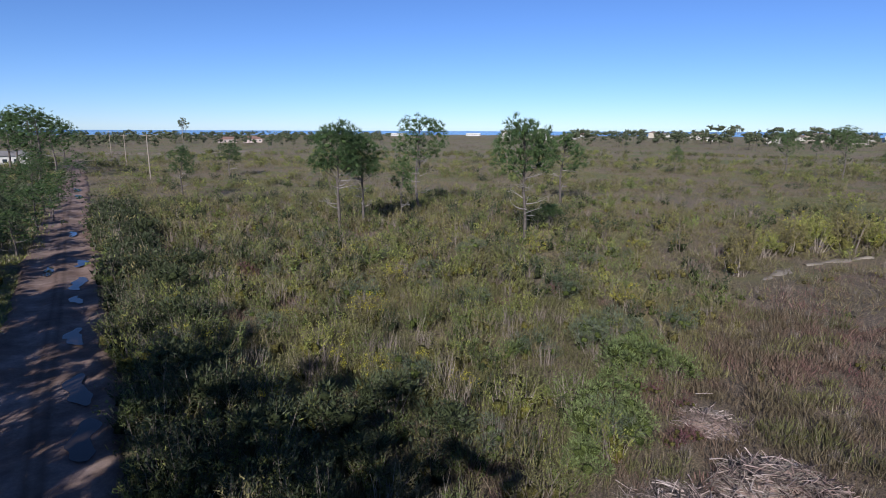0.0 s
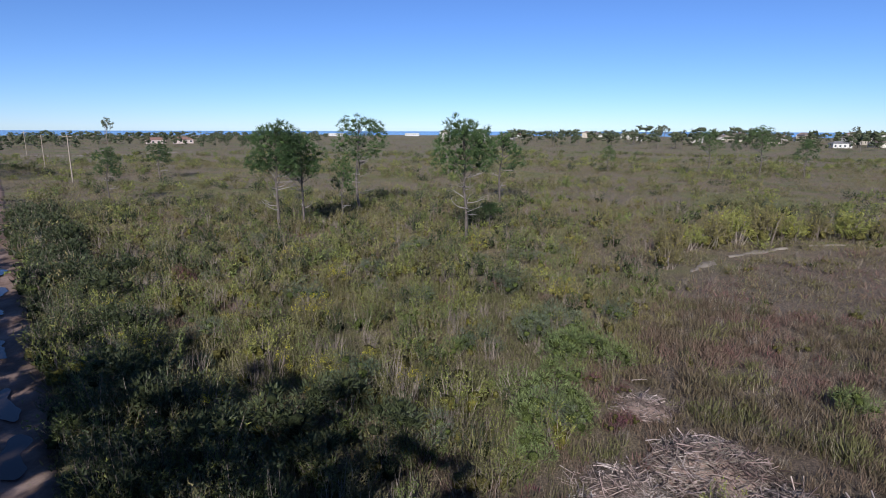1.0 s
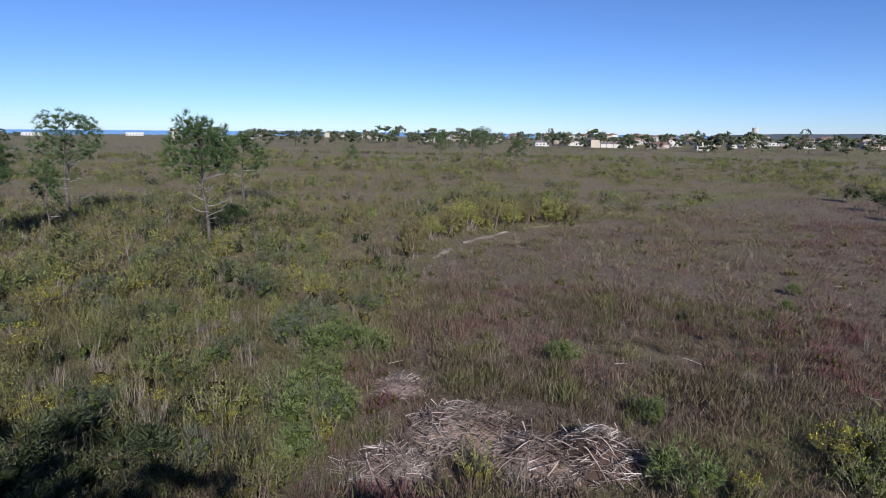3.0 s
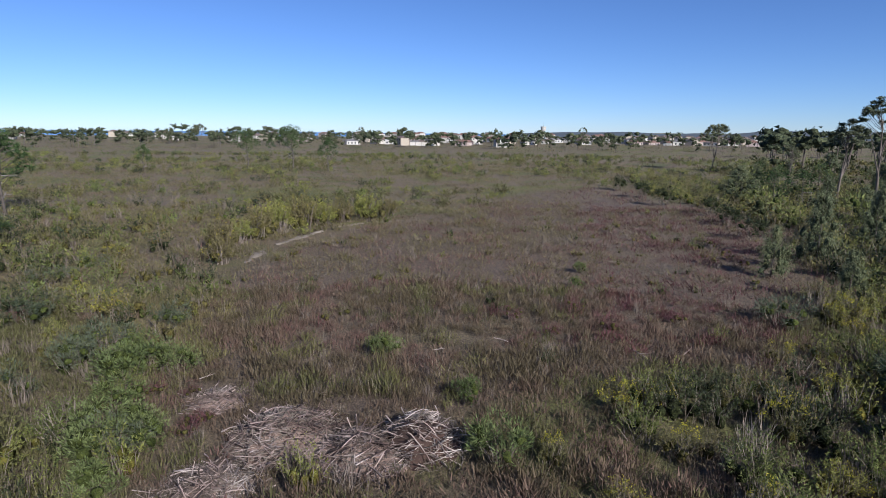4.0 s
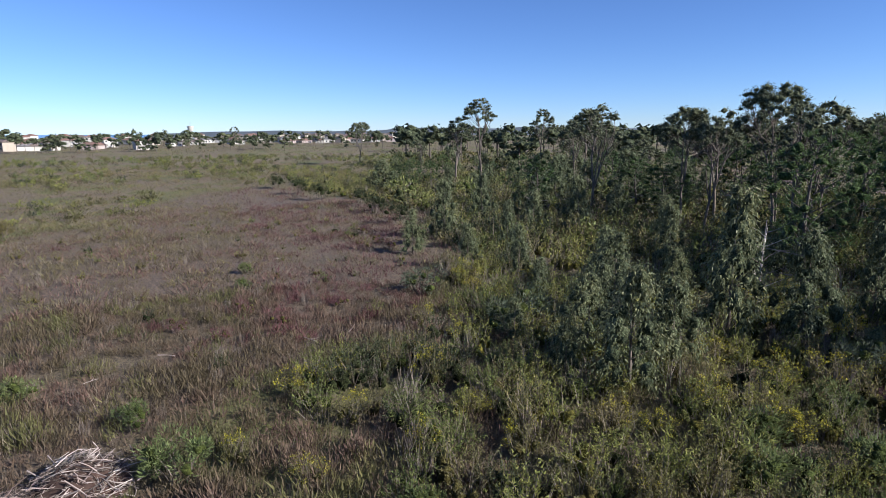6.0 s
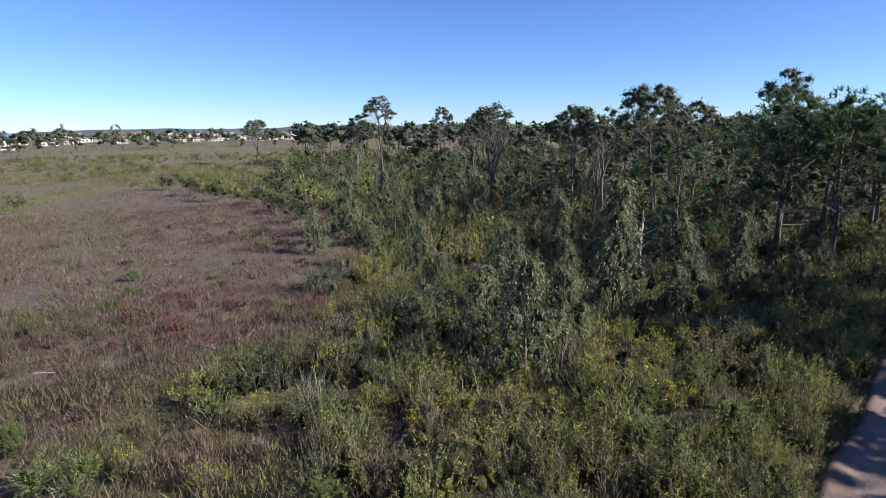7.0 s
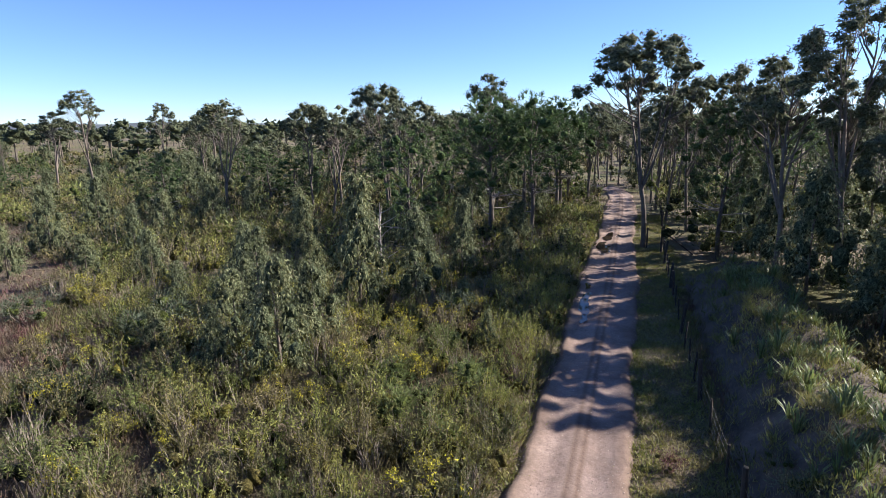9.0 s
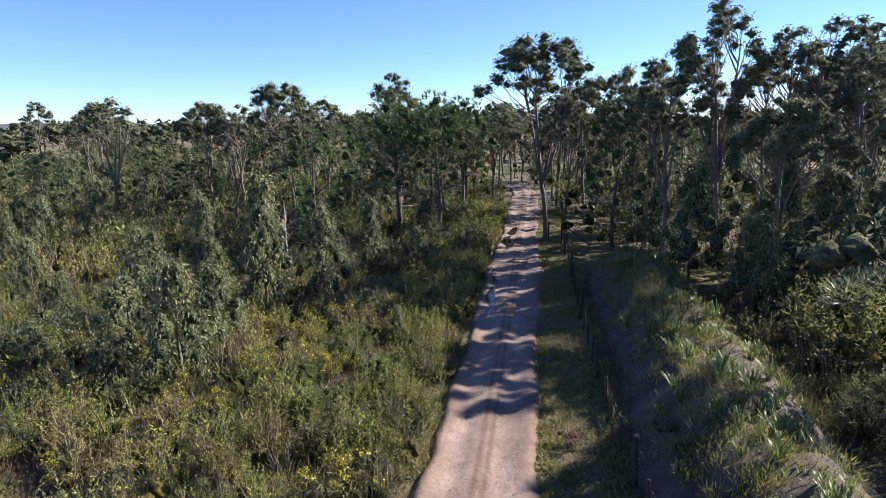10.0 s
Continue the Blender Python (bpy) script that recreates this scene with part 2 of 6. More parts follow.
def leaves(P, D, length, width, mat=0, jitter=0.35, tri=False):
    """A folded diamond leaf, or a plain pointed one, at each point of P along D."""
    n = len(P)
    D = unit(D)
    s = unit(np.cross(D, rng.normal(size=(n, 3))))
    up = np.cross(s, D)
    L = (length * rng.uniform(1 - jitter, 1 + jitter, n))[:, None]
    W = (width * rng.uniform(1 - jitter, 1 + jitter, n))[:, None]
    if tri:
        V = np.stack([P - s * W / 2, P + s * W / 2, P + D * L], 1).reshape(-1, 3)
        return V, np.arange(3 * n).reshape(-1, 3), np.full(n, mat)
    mid = P + D * L * 0.42
    V = np.stack([P, mid + s * W / 2 + up * W * 0.15, P + D * L, mid - s * W / 2 + up * W * 0.15], 1).reshape(-1, 3)
    b = np.arange(n)[:, None] * 4
    return V, np.concatenate([b + [0, 1, 2], b + [0, 2, 3]]), np.full(2 * n, mat)


def tube(P, R, sides=5, mat=0):
    """A tapered limb through the points P with the radii R."""
    P, R = np.asarray(P, float), np.asarray(R, float)
    d = unit(np.gradient(P, axis=0))
    ref = np.where(np.abs(d[:, 2:3]) > 0.8, [[1.0, 0, 0]], [[0, 0, 1.0]])
    u = unit(np.cross(d, ref))
    w = np.cross(d, u)
    a = np.arange(sides) * 2 * math.pi / sides
    V = (P[:, None] + (u[:, None] * np.cos(a)[:, None] + w[:, None] * np.sin(a)[:, None]) * R[:, None, None]).reshape(-1, 3)
    F = []
    for i in range(len(P) - 1):
        for j in range(sides):
            p, q = i * sides + j, i * sides + (j + 1) % sides
            F += [(p, q, q + sides), (p, q + sides, p + sides)]
    return V, np.array(F), np.full(len(F), mat)


def limb(a, b, r0, r1, bend=0.12, steps=4, sides=5, mat=0, sag=0.0):
    a, b = np.asarray(a, float), np.asarray(b, float)
    t = np.linspace(0, 1, steps + 1)[:, None]
    L = np.linalg.norm(b - a)
    off = rng.normal(0, bend * L, 3)
    P = a + (b - a) * t + off * (t * (1 - t) * 2) + np.array([0, 0, sag * L]) * (t * (1 - t) * 2)
    return tube(P, r0 + (r1 - r0) * t[:, 0], sides, mat)


def ball(n, radii, shell=0.5):
    """n points in an ellipsoid, thicker towards its shell."""
    d = unit(rng.normal(size=(n, 3)))
    return d * (shell + (1 - shell) * rng.random(n) ** 0.6)[:, None] * np.asarray(radii)


def blob(c, R, rings=3, seg=7, rough=0.22, mat=0, full=True):
    """A rough low mass round c with radii R, closed below if full."""
    R = np.broadcast_to(np.asarray(R, float), (3,))
    th = np.linspace(0, math.pi if full else math.pi * 0.55, rings + 2)[1:-1] if full else np.linspace(0, math.pi * 0.58, rings + 1)[1:]
    V = [(0, 0, 1.0)]
    for k, t in enumerate(th):
        for j in range(seg):
            a = (j + 0.5 * (k % 2)) * 6.283 / seg
            V.append((math.sin(t) * math.cos(a), math.sin(t) * math.sin(a), math.cos(t)))
    if full:
        V.append((0, 0, -1.0))
    V = np.array(V) * rng.uniform(1 - rough, 1 + rough, (len(V), 1))
    F = [(0, 1 + j, 1 + (j + 1) % seg) for j in range(seg)]
    for k in range(len(th) - 1):
        for j in range(seg):
            p, q = 1 + k * seg + j, 1 + k * seg + (j + 1) % seg
            F += [(p, p + seg, q + seg), (p, q + seg, q)]
    if full:
        s = 1 + (len(th) - 1) * seg
        F += [(s + j, len(V) - 1, s + (j + 1) % seg) for j in range(seg)]
    return np.asarray(c) + V * R, np.array(F), np.full(len(F), mat)


def scatter(templates, xyz, scale, pick=None, flat=None):
    """Copies of templates at the places xyz, turned at random, as one geometry."""
    n = len(xyz)
    pick = rng.integers(0, len(templates), n) if pick is None else pick
    yaw = rng.uniform(0, 6.283, n)
    scale = np.broadcast_to(scale, (n,))
    flat = np.ones(n) if flat is None else flat
    out = []
    for k, (v, f, m) in enumerate(templates):
        i = np.where(pick == k)[0]
        if not len(i):
            continue
        c, s = np.cos(yaw[i])[:, None], np.sin(yaw[i])[:, None]
        X = np.stack([c * v[:, 0] - s * v[:, 1], s * v[:, 0] + c * v[:, 1], v[:, 2] * flat[i][:, None]], 2) * scale[i][:, None, None] + xyz[i][:, None]
        out.append((X.reshape(-1, 3), (f[None] + (np.arange(len(i)) * len(v))[:, None, None]).reshape(-1, f.shape[1]), np.tile(m, len(i))))
    return join(*out)


# ---- plan ----
ROAD = [(128, -40), (104, -50), (86, -56), (71, -60), (62, -60.5), (55, -56), (43, -44.6), (32, -33.6), (24.2, -26), (17.4, -19.2), (12, -13.8), (7.9, -9.75), (0.4, -1.6), (-6.5, 7), (-12.8, 16.8),
        (-22.7, 33), (-33.2, 49.6), (-54.6, 84.5), (-71, 111), (-100, 158), (-150, 238)]
HEATH_EDGE = [(4, 12), (14, 10.5), (21, 8), (26, 5), (41, 4.5), (60, 10), (74, 22), (96, 42), (80, 52), (52, 40), (40, 42), (27, 39), (19, 35), (13, 27), (8, 20)]
SCRUB_EDGE = [(9, -6), (14, 8), (24, 5), (41, 4), (60, 9), (75, 21), (96, 40), (140, 60), (150, -60), (60, -62), (33, -32.5), (17.5, -17), (10, -9)]


def smooth_line(pts, step):
    pts = np.asarray(pts, float)
    seg = np.linalg.norm(np.diff(pts, axis=0), axis=1)
    s = np.concatenate([[0], np.cumsum(seg)])
    q = np.arange(0, s[-1], step)
    p = np.stack([np.interp(q, s, pts[:, k]) for k in range(2)], 1)
    for _ in range(int(16 / step)):
        p[1:-1] = 0.25 * p[:-2] + 0.5 * p[1:-1] + 0.25 * p[2:]
    return p


ROAD_LINE = smooth_line(ROAD, 0.5)
ROAD_WAY = unit(np.gradient(ROAD_LINE, axis=0))
ROAD_SIDE = np.stack([-ROAD_WAY[:, 1], ROAD_WAY[:, 0]], 1) * -1  # towards the open field


def road_at(x, y):
    """Signed distance from the road's middle (field side positive) and the nearest sample."""
    x, y = np.atleast_1d(x), np.atleast_1d(y)
    out, idx = np.empty(len(x)), np.empty(len(x), int)
    line = ROAD_LINE[::3]
    for i in range(0, len(x), 20000):
        d = (x[i:i + 20000, None] - line[:, 0]) ** 2 + (y[i:i + 20000, None] - line[:, 1]) ** 2
        k = d.argmin(1) * 3
        idx[i:i + 20000] = k
        out[i:i + 20000] = (x[i:i + 20000] - ROAD_LINE[k, 0]) * ROAD_SIDE[k, 0] + (y[i:i + 20000] - ROAD_LINE[k, 1]) * ROAD_SIDE[k, 1]
    return out, idx


def inside(x, y, poly):
    x, y = np.atleast_1d(x), np.atleast_1d(y)
    r = np.zeros(len(x), bool)
    for (x0, y0), (x1, y1) in zip(poly, poly[1:] + poly[:1]):
        c = (y0 > y) != (y1 > y)
        r ^= c & (x < (x1 - x0) * (y - y0) / (y1 - y0 + 1e-9) + x0)
    return r


def wave(x, y, s, k=0.0):
    """A cheap smooth noise, about -1 to 1, with swells of s metres."""
    a, b = np.asarray(x) * 6.283 / s, np.asarray(y) * 6.283 / s
    return (np.sin(a + 1.7 * np.sin(b * 0.7 + k)) + np.sin(b * 1.1 + 1.9 * np.sin(a * 0.6 + 2 * k) + k) + np.sin((a + b) * 0.73 + 3 * k)) / 2.6


def ground_z(x, y):
    d, _ = road_at(x, y)
    far = np.hypot(x, y)
    z = 0.10 * wave(x, y, 9) + 0.05 * wave(x, y, 3.1, 2) + 0.5 * np.clip((far - 40) / 80, 0, 1) * wave(x, y, 70, 1)
    z *= np.clip((np.abs(d) - 1.5) / 2.0, 0, 1)
    sea = np.clip((far - 750) / 500, 0, 1) * (np.asarray(y) > 0.45 * np.asarray(x))
    return z - 40 * sea


def spread_over(n, r0, r1, a0, a1):
    """n places in a ring sector of the plan, angles clockwise from the +y axis."""
    r = np.sqrt(rng.uniform(r0 * r0, r1 * r1, n))
    a = np.radians(rng.uniform(a0, a1, n))
    return r * np.sin(a), r * np.cos(a)


def on_ground(x, y, lift=0.0):
    return np.stack([x, y, ground_z(x, y) + lift], 1)


# ---- ground, road, sea ----
m, n, l, p = nodes_of("heath_soil")
f1, f2 = noise_at(n, l, 0.05, 7.0, 0.7), noise_at(n, l, 1.6, 6.0, 0.7)
c = ramp(n, l, f1, [(0.36, (0.1, 0.108, 0.036)), (0.44, (0.135, 0.132, 0.044)), (0.5, (0.155, 0.122, 0.075)), (0.56, (0.16, 0.12, 0.08)), (0.62, (0.11, 0.112, 0.04))])
at = n.new("ShaderNodeAttribute")
at.attribute_name = "heath"
c = blend(n, l, at.outputs["Fac"], c, ramp(n, l, f1, [(0.3, (0.13, 0.108, 0.066)), (0.48, (0.15, 0.108, 0.08)), (0.62, (0.14, 0.112, 0.07))]))
c = blend(n, l, 1.0, c, grey(n, l, f2, 0.45, 1.45), "MULTIPLY")
litter = noise_at(n, l, 9.0, 8.0, 0.8)
c = blend(n, l, 1.0, c, ramp(n, l, litter, [(0.34, (0.2, 0.2, 0.2)), (0.5, (0.9, 0.9, 0.88)), (0.66, (1.9, 1.85, 1.75))]), "MULTIPLY")
l.new(c, p.inputs["Base Color"])
p.inputs["Roughness"].default_value = 0.95
b_ = n.new("ShaderNodeBump")
b_.inputs["Distance"].default_value = 0.12
l.new(litter, b_.inputs["Height"])
l.new(b_.outputs[0], p.inputs["Normal"])
SOIL = m

g = np.sinh(np.linspace(-1, 1, 171) * 6.6)
g = g / g[-1] * 4700
gx, gy = np.meshgrid(g, g)
gx, gy = gx.ravel(), gy.ravel()
k = np.arange(171 * 171).reshape(171, 171)
quads = np.stack([k[:-1, :-1], k[:-1, 1:], k[1:, 1:], k[1:, :-1]], -1).reshape(-1, 4)
me = mesh_of("ground", np.stack([gx, gy, ground_z(gx, gy)], 1), quads, None, [SOIL], True)
att = me.attributes.new("heath", "FLOAT", "POINT")
att.data.foreach_set("value", inside(gx + 2 * wave(gx, gy, 11), gy + 2 * wave(gx, gy, 7), HEATH_EDGE).astype(np.float32))
tagged(new("ground", me),
       "flat heathland ground of brown sandy soil and litter", "ground", kind="structure")

m, n, l, p = nodes_of("sea_water")
# blue lightened to paint in horizon haze and reflected sky
p.inputs["Base Color"].default_value = (0.085, 0.18, 0.34, 1)
p.inputs["Roughness"].default_value = 0.2
b_ = n.new("ShaderNodeBump")
b_.inputs["Distance"].default_value = 0.5
l.new(noise_at(n, l, 0.05, 4.0), b_.inputs["Height"])
l.new(b_.outputs[0], p.inputs["Normal"])
sea_v = [(-4900, 500, -24), (4900, 500, -24), (4900, 4900, -24), (-4900, 4900, -24)]
tagged(new("water", mesh_of("water", sea_v, [(0, 1, 2, 3)], None, [m])), "deep blue sea along the far horizon", "sea", kind="structure")

m, n, l, p = nodes_of("sandy_road")
at = n.new("ShaderNodeAttribute")
at.attribute_name = "across"
f1, f2, f3 = noise_at(n, l, 0.35, 5.0, 0.65), noise_at(n, l, 1.7, 8.0, 0.75), noise_at(n, l, 9.0, 6.0, 0.75)
c = ramp(n, l, f1, [(0.32, (0.16, 0.112, 0.092)), (0.5, (0.24, 0.177, 0.153)), (0.68, (0.325, 0.25, 0.22))])
c = blend(n, l, 1.0, c, grey(n, l, f2, 0.35, 1.6), "MULTIPLY")
c = blend(n, l, 1.0, c, grey(n, l, f3, 0.5, 1.5), "MULTIPLY")
rut = ramp(n, l, at.outputs["Fac"], [(0.0, (0.55, 0.5, 0.42)), (0.1, (0.8, 0.75, 0.7)), (0.22, (1, 1, 1)), (0.40, (1.0, 0.97, 0.95)), (0.44, (0.62, 0.55, 0.48)), (0.48, (0.9, 0.86, 0.82)), (0.53, (0.6, 0.54, 0.48)), (0.57, (1.0, 0.98, 0.95)), (0.75, (1.08, 1.05, 1.02)), (0.9, (0.85, 0.8, 0.72)), (1.0, (0.5, 0.47, 0.38))])
c = blend(n, l, 1.0, c, rut, "MULTIPLY")
wet = n.new("ShaderNodeAttribute")
wet.attribute_name = "wet"
wetness = n.new("ShaderNodeMath")
wetness.operation = "MULTIPLY"
l.new(wet.outputs["Fac"], wetness.inputs[0])
l.new(ramp(n, l, noise_at(n, l, 0.5, 5.0, 0.7), [(0.38, (0.25, 0.25, 0.25)), (0.6, (1, 1, 1))]), wetness.inputs[1])
c = blend(n, l, wetness.outputs[0], c, blend(n, l, 1.0, c, (0.5, 0.42, 0.37), "MULTIPLY"))
l.new(c, p.inputs["Base Color"])
p.inputs["Roughness"].default_value = 0.9
b_ = n.new("ShaderNodeBump")
b_.inputs["Distance"].default_value = 0.03
l.new(f3, b_.inputs["Height"])
l.new(b_.outputs[0], p.inputs["Normal"])
ACROSS = np.array([-1.12, -1.0, -0.9, -0.72, -0.5, -0.3, -0.1, 0.1, 0.3, 0.5, 0.72, 0.9, 1.0, 1.12])
RISE = np.array([-0.14, 0.03, 0.06, 0.03, -0.03, 0.01, 0.06, 0.06, 0.02, -0.03, 0.03, 0.07, 0.04, -0.14]) + 0.10
i = np.arange(len(ROAD_LINE))
half = 1.5 + 0.67 * np.clip((ROAD_LINE[:, 1] - 8) / 12, 0, 1) + 0.12 * np.sin(i * 0.11) + 0.08 * np.sin(i * 0.37)
edge = 1 + 0.03 * np.sin(i * 0.9 + 2 * np.sin(i * 0.31))
XY = ROAD_LINE[:, None] + ROAD_SIDE[:, None] * (ACROSS[None] * (half * edge)[:, None])[..., None]
Z = RISE[None] + 0.018 * wave(XY[..., 0], XY[..., 1], 1.3) + 0.02 * wave(XY[..., 0], XY[..., 1], 3.1, 1) + 0.02 * wave(XY[..., 0], XY[..., 1], 7.0, 2)
RV = np.concatenate([XY, Z[..., None]], 2).reshape(-1, 3)
k = np.arange(len(RV)).reshape(len(ROAD_LINE), -1)
quads = np.stack([k[:-1, :-1], k[1:, :-1], k[1:, 1:], k[:-1, 1:]], -1).reshape(-1, 4)
me = mesh_of("road", RV, quads, None, [m], True)
att = me.attributes.new("across", "FLOAT", "POINT")
att.data.foreach_set("value", np.tile((ACROSS + 1.12) / 2.24, len(ROAD_LINE)).astype(np.float32))
att = me.attributes.new("wet", "FLOAT", "POINT")
att.data.foreach_set("value", np.repeat(np.clip((ROAD_LINE[:, 1] - 4) / 12, 0, 1), len(ACROSS)).astype(np.float32))
tagged(new("road", me), "sandy dirt track with wheel ruts through the heath", "dirt road", kind="structure")


# ---- plant templates ----
def gum_tree(H, W, clumps, per, low=0.45, lean=0.0, flat=0.62, leaf=0.13):
    """Trunk and crown of a tall gum: forked limbs that carry rounded domes of small leaves."""
    top = np.array([lean * H, rng.normal(0, 0.03) * H, H * 0.74])
    fork = top * rng.uniform(0.4, 0.55)
    wood = [limb((0, 0, -0.2), fork, 0.011 * H + 0.02, 0.0088 * H, 0.03, 5, 7), limb(fork, top, 0.008 * H, 0.0045 * H, 0.06, 4, 5)]
    arms = [(fork, top)]
    for k in range(3):
        a = rng.uniform(0, 6.283)
        e = np.array([lean * H + 0.26 * W * math.cos(a), 0.26 * W * math.sin(a), H * rng.uniform(0.66, 0.8)])
        s = fork * rng.uniform(0.8, 1.0)
        wood.append(limb(s, e, 0.006 * H, 0.003 * H, 0.07, 4, 5))
        arms.append((s, e))
    crown = []
    for k in range(clumps):
        a = rng.uniform(0, 6.283)
        r = W / 2 * math.sqrt(rng.random())
        z = H * (0.97 - 0.2 * (2 * r / W) ** 2 - (0.58 - low) * rng.random() ** 1.3)
        z = max(z, H * low)
        c = np.array([lean * H + r * math.cos(a), r * math.sin(a), z])
        s, e = min(arms, key=lambda q: np.linalg.norm((q[0] + q[1]) / 2 - c))
        t = min(1.0, max(0.1, (z - 0.16 * H - s[2]) / (e[2] - s[2])))
        start = s + (e - s) * t
        R = rng.uniform(0.5, 1.0) * W * 0.18
        rad = np.array([R, R, R * flat])
        wood.append(limb(start, c - [0, 0, 0.2 * R], 0.0034 * H, 0.014, 0.1, 3, 4, 0, -0.12))
        wood.append(limb(start + (c - start) * 0.6, c + ball(1, rad * 0.8)[0], 0.016, 0.006, 0.1, 2, 3))
        sub = c + ball(5, rad * 0.62, 0.6)
        P = sub[rng.integers(0, 5, per)] + ball(per, rad * 0.52, 0.3)
        crown.append(leaves(P, unit(P - c) * 0.6 + rng.normal(0, 0.55, (per, 3)) + [0, 0, -0.35], leaf, leaf * 0.44, tri=True))
        for q in sub[:4]:
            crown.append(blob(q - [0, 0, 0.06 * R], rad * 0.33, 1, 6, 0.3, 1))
    return join(*wood), join(*crown)


def young_gum(H, W, n, leaf=0.18):
    """A sapling: a dense uneven column of hanging grey-green leaves down to its foot."""
    wood = [limb((0, 0, -0.1), (rng.normal(0, 0.15), rng.normal(0, 0.15), H * 0.97), 0.05 + H * 0.006, 0.01, 0.03, 6, 5)]
    lobes = int(H * 4.5)
    P, D, mass = [], [], []
    q = n // lobes
    for k in range(lobes):
        t = 0.1 + 0.88 * (k + rng.random()) / lobes
        a = k * 2.4 + rng.uniform(-0.6, 0.6)
        wide = W / 2 * (0.55 + 0.45 * math.sin(math.pi * min(1, t + 0.12))) * (1 - 0.62 * max(0, t - 0.45) / 0.55)
        r = wide * rng.uniform(0.35, 1.0)
        c = np.array([r * math.cos(a), r * math.sin(a), H * t])
        R = W * rng.uniform(0.13, 0.22) * (1.1 - 0.4 * t)
        rad = np.array([R, R, R * 1.5])
        if k % 2 == 0:
            mass.append(limb((0, 0, max(0.1, H * t - 0.6)), c, 0.02, 0.006, 0.08, 2, 3, 2))
        mass.append(blob(c * [0.8, 0.8, 1], rad * 0.5, 2, 6, 0.3, 1))
        d = unit(rng.normal(size=(q, 3)))
        P.append(c + d * rng.uniform(0.3, 1.25, (q, 1)) * rad)
        D.append(d * 0.5 + rng.normal(0, 0.3, (q, 3)) + [0, 0, -0.8])
    return join(*wood), join(leaves(np.concatenate(P), np.concatenate(D), leaf, leaf * 0.34, tri=True), *mass)


def pine_tree(H, W, tufts, crown_low=0.55, dead=8, lean=0.03, gap=0.0, needle=0.36, knots=12, spikes=10, wide=0.024):
    """A maritime pine: trunk, crown of needle tufts, and the bare lower limbs."""
    b = np.array([lean * H, 0, H * 0.96])
    m = b * 0.5 + ball(1, (0.035 * H, 0.035 * H, 0))[0]
    wood = [limb((0, 0, -0.2), m, 0.013 * H + 0.03, 0.010 * H, 0.045, 6, 7), limb(m, b, 0.010 * H, 0.02, 0.07, 5, 5)]
    mass = []
    for k in range(dead):
        z = rng.uniform(0.2, crown_low + 0.05)
        a = rng.uniform(0, 6.283)
        r = W * rng.uniform(0.16, 0.46)
        s = b * z
        e = s + [r * math.cos(a), r * math.sin(a), r * rng.uniform(-0.1, 0.7)]
        wood.append(limb(s, e, 0.05, 0.014, 0.16, 5, 4, 1, -0.12))
        for q in range(3):
            wood.append(limb(s + (e - s) * rng.uniform(0.4, 0.8), e + ball(1, (0.6, 0.6, 0.4))[0], 0.014, 0.006, 0.1, 2, 3, 1))
    P, D = [], []
    per = tufts // knots
    for k in range(knots):
        t = crown_low + (1 - crown_low) * (k + 0.5) / knots
        a = k * 2.4 + rng.uniform(-0.5, 0.5)
        r = W / 2 * (0.25 + 0.8 * math.sin(math.pi * min(1, 0.3 + 0.66 * (t - crown_low) / (1 - crown_low)))) * rng.uniform(0.45, 1.05)
        c = b * t + [r * math.cos(a), r * math.sin(a), 0.25 * r]
        wood.append(limb(b * max(0.2, t - 0.1), c, 0.045, 0.012, 0.1, 3, 4))
        R = W * rng.uniform(0.18, 0.27) * (1 - gap)
        Q = c + ball(per, (R, R, R * 0.72), 0.62)
        for q in Q[::40]:
            wood.append(limb(c, q, 0.014, 0.005, 0.05, 1, 3))
        mass.append(blob(c, np.array([R, R, R * 0.72]) * 0.28, 2, 7, 0.35, 1))
        P.append(Q)
        D.append(unit(Q - c) + [0, 0, 0.55])
    P, D = np.concatenate(P), unit(np.concatenate(D))
    k = spikes
    PP = np.repeat(P, k, 0)
    DD = np.repeat(D, k, 0) * 0.75 + rng.normal(0, 0.55, (len(PP), 3))
    DD = unit(DD)
    s = unit(np.cross(DD, rng.normal(size=DD.shape))) * wide
    tip = PP + DD * (needle * rng.uniform(0.7, 1.2, len(PP)))[:, None]
    V = np.stack([PP - s, PP + s, tip], 1).reshape(-1, 3)
    return join(*wood), join((V, np.arange(len(V)).reshape(-1, 3), np.zeros(len(PP), int)), *mass)


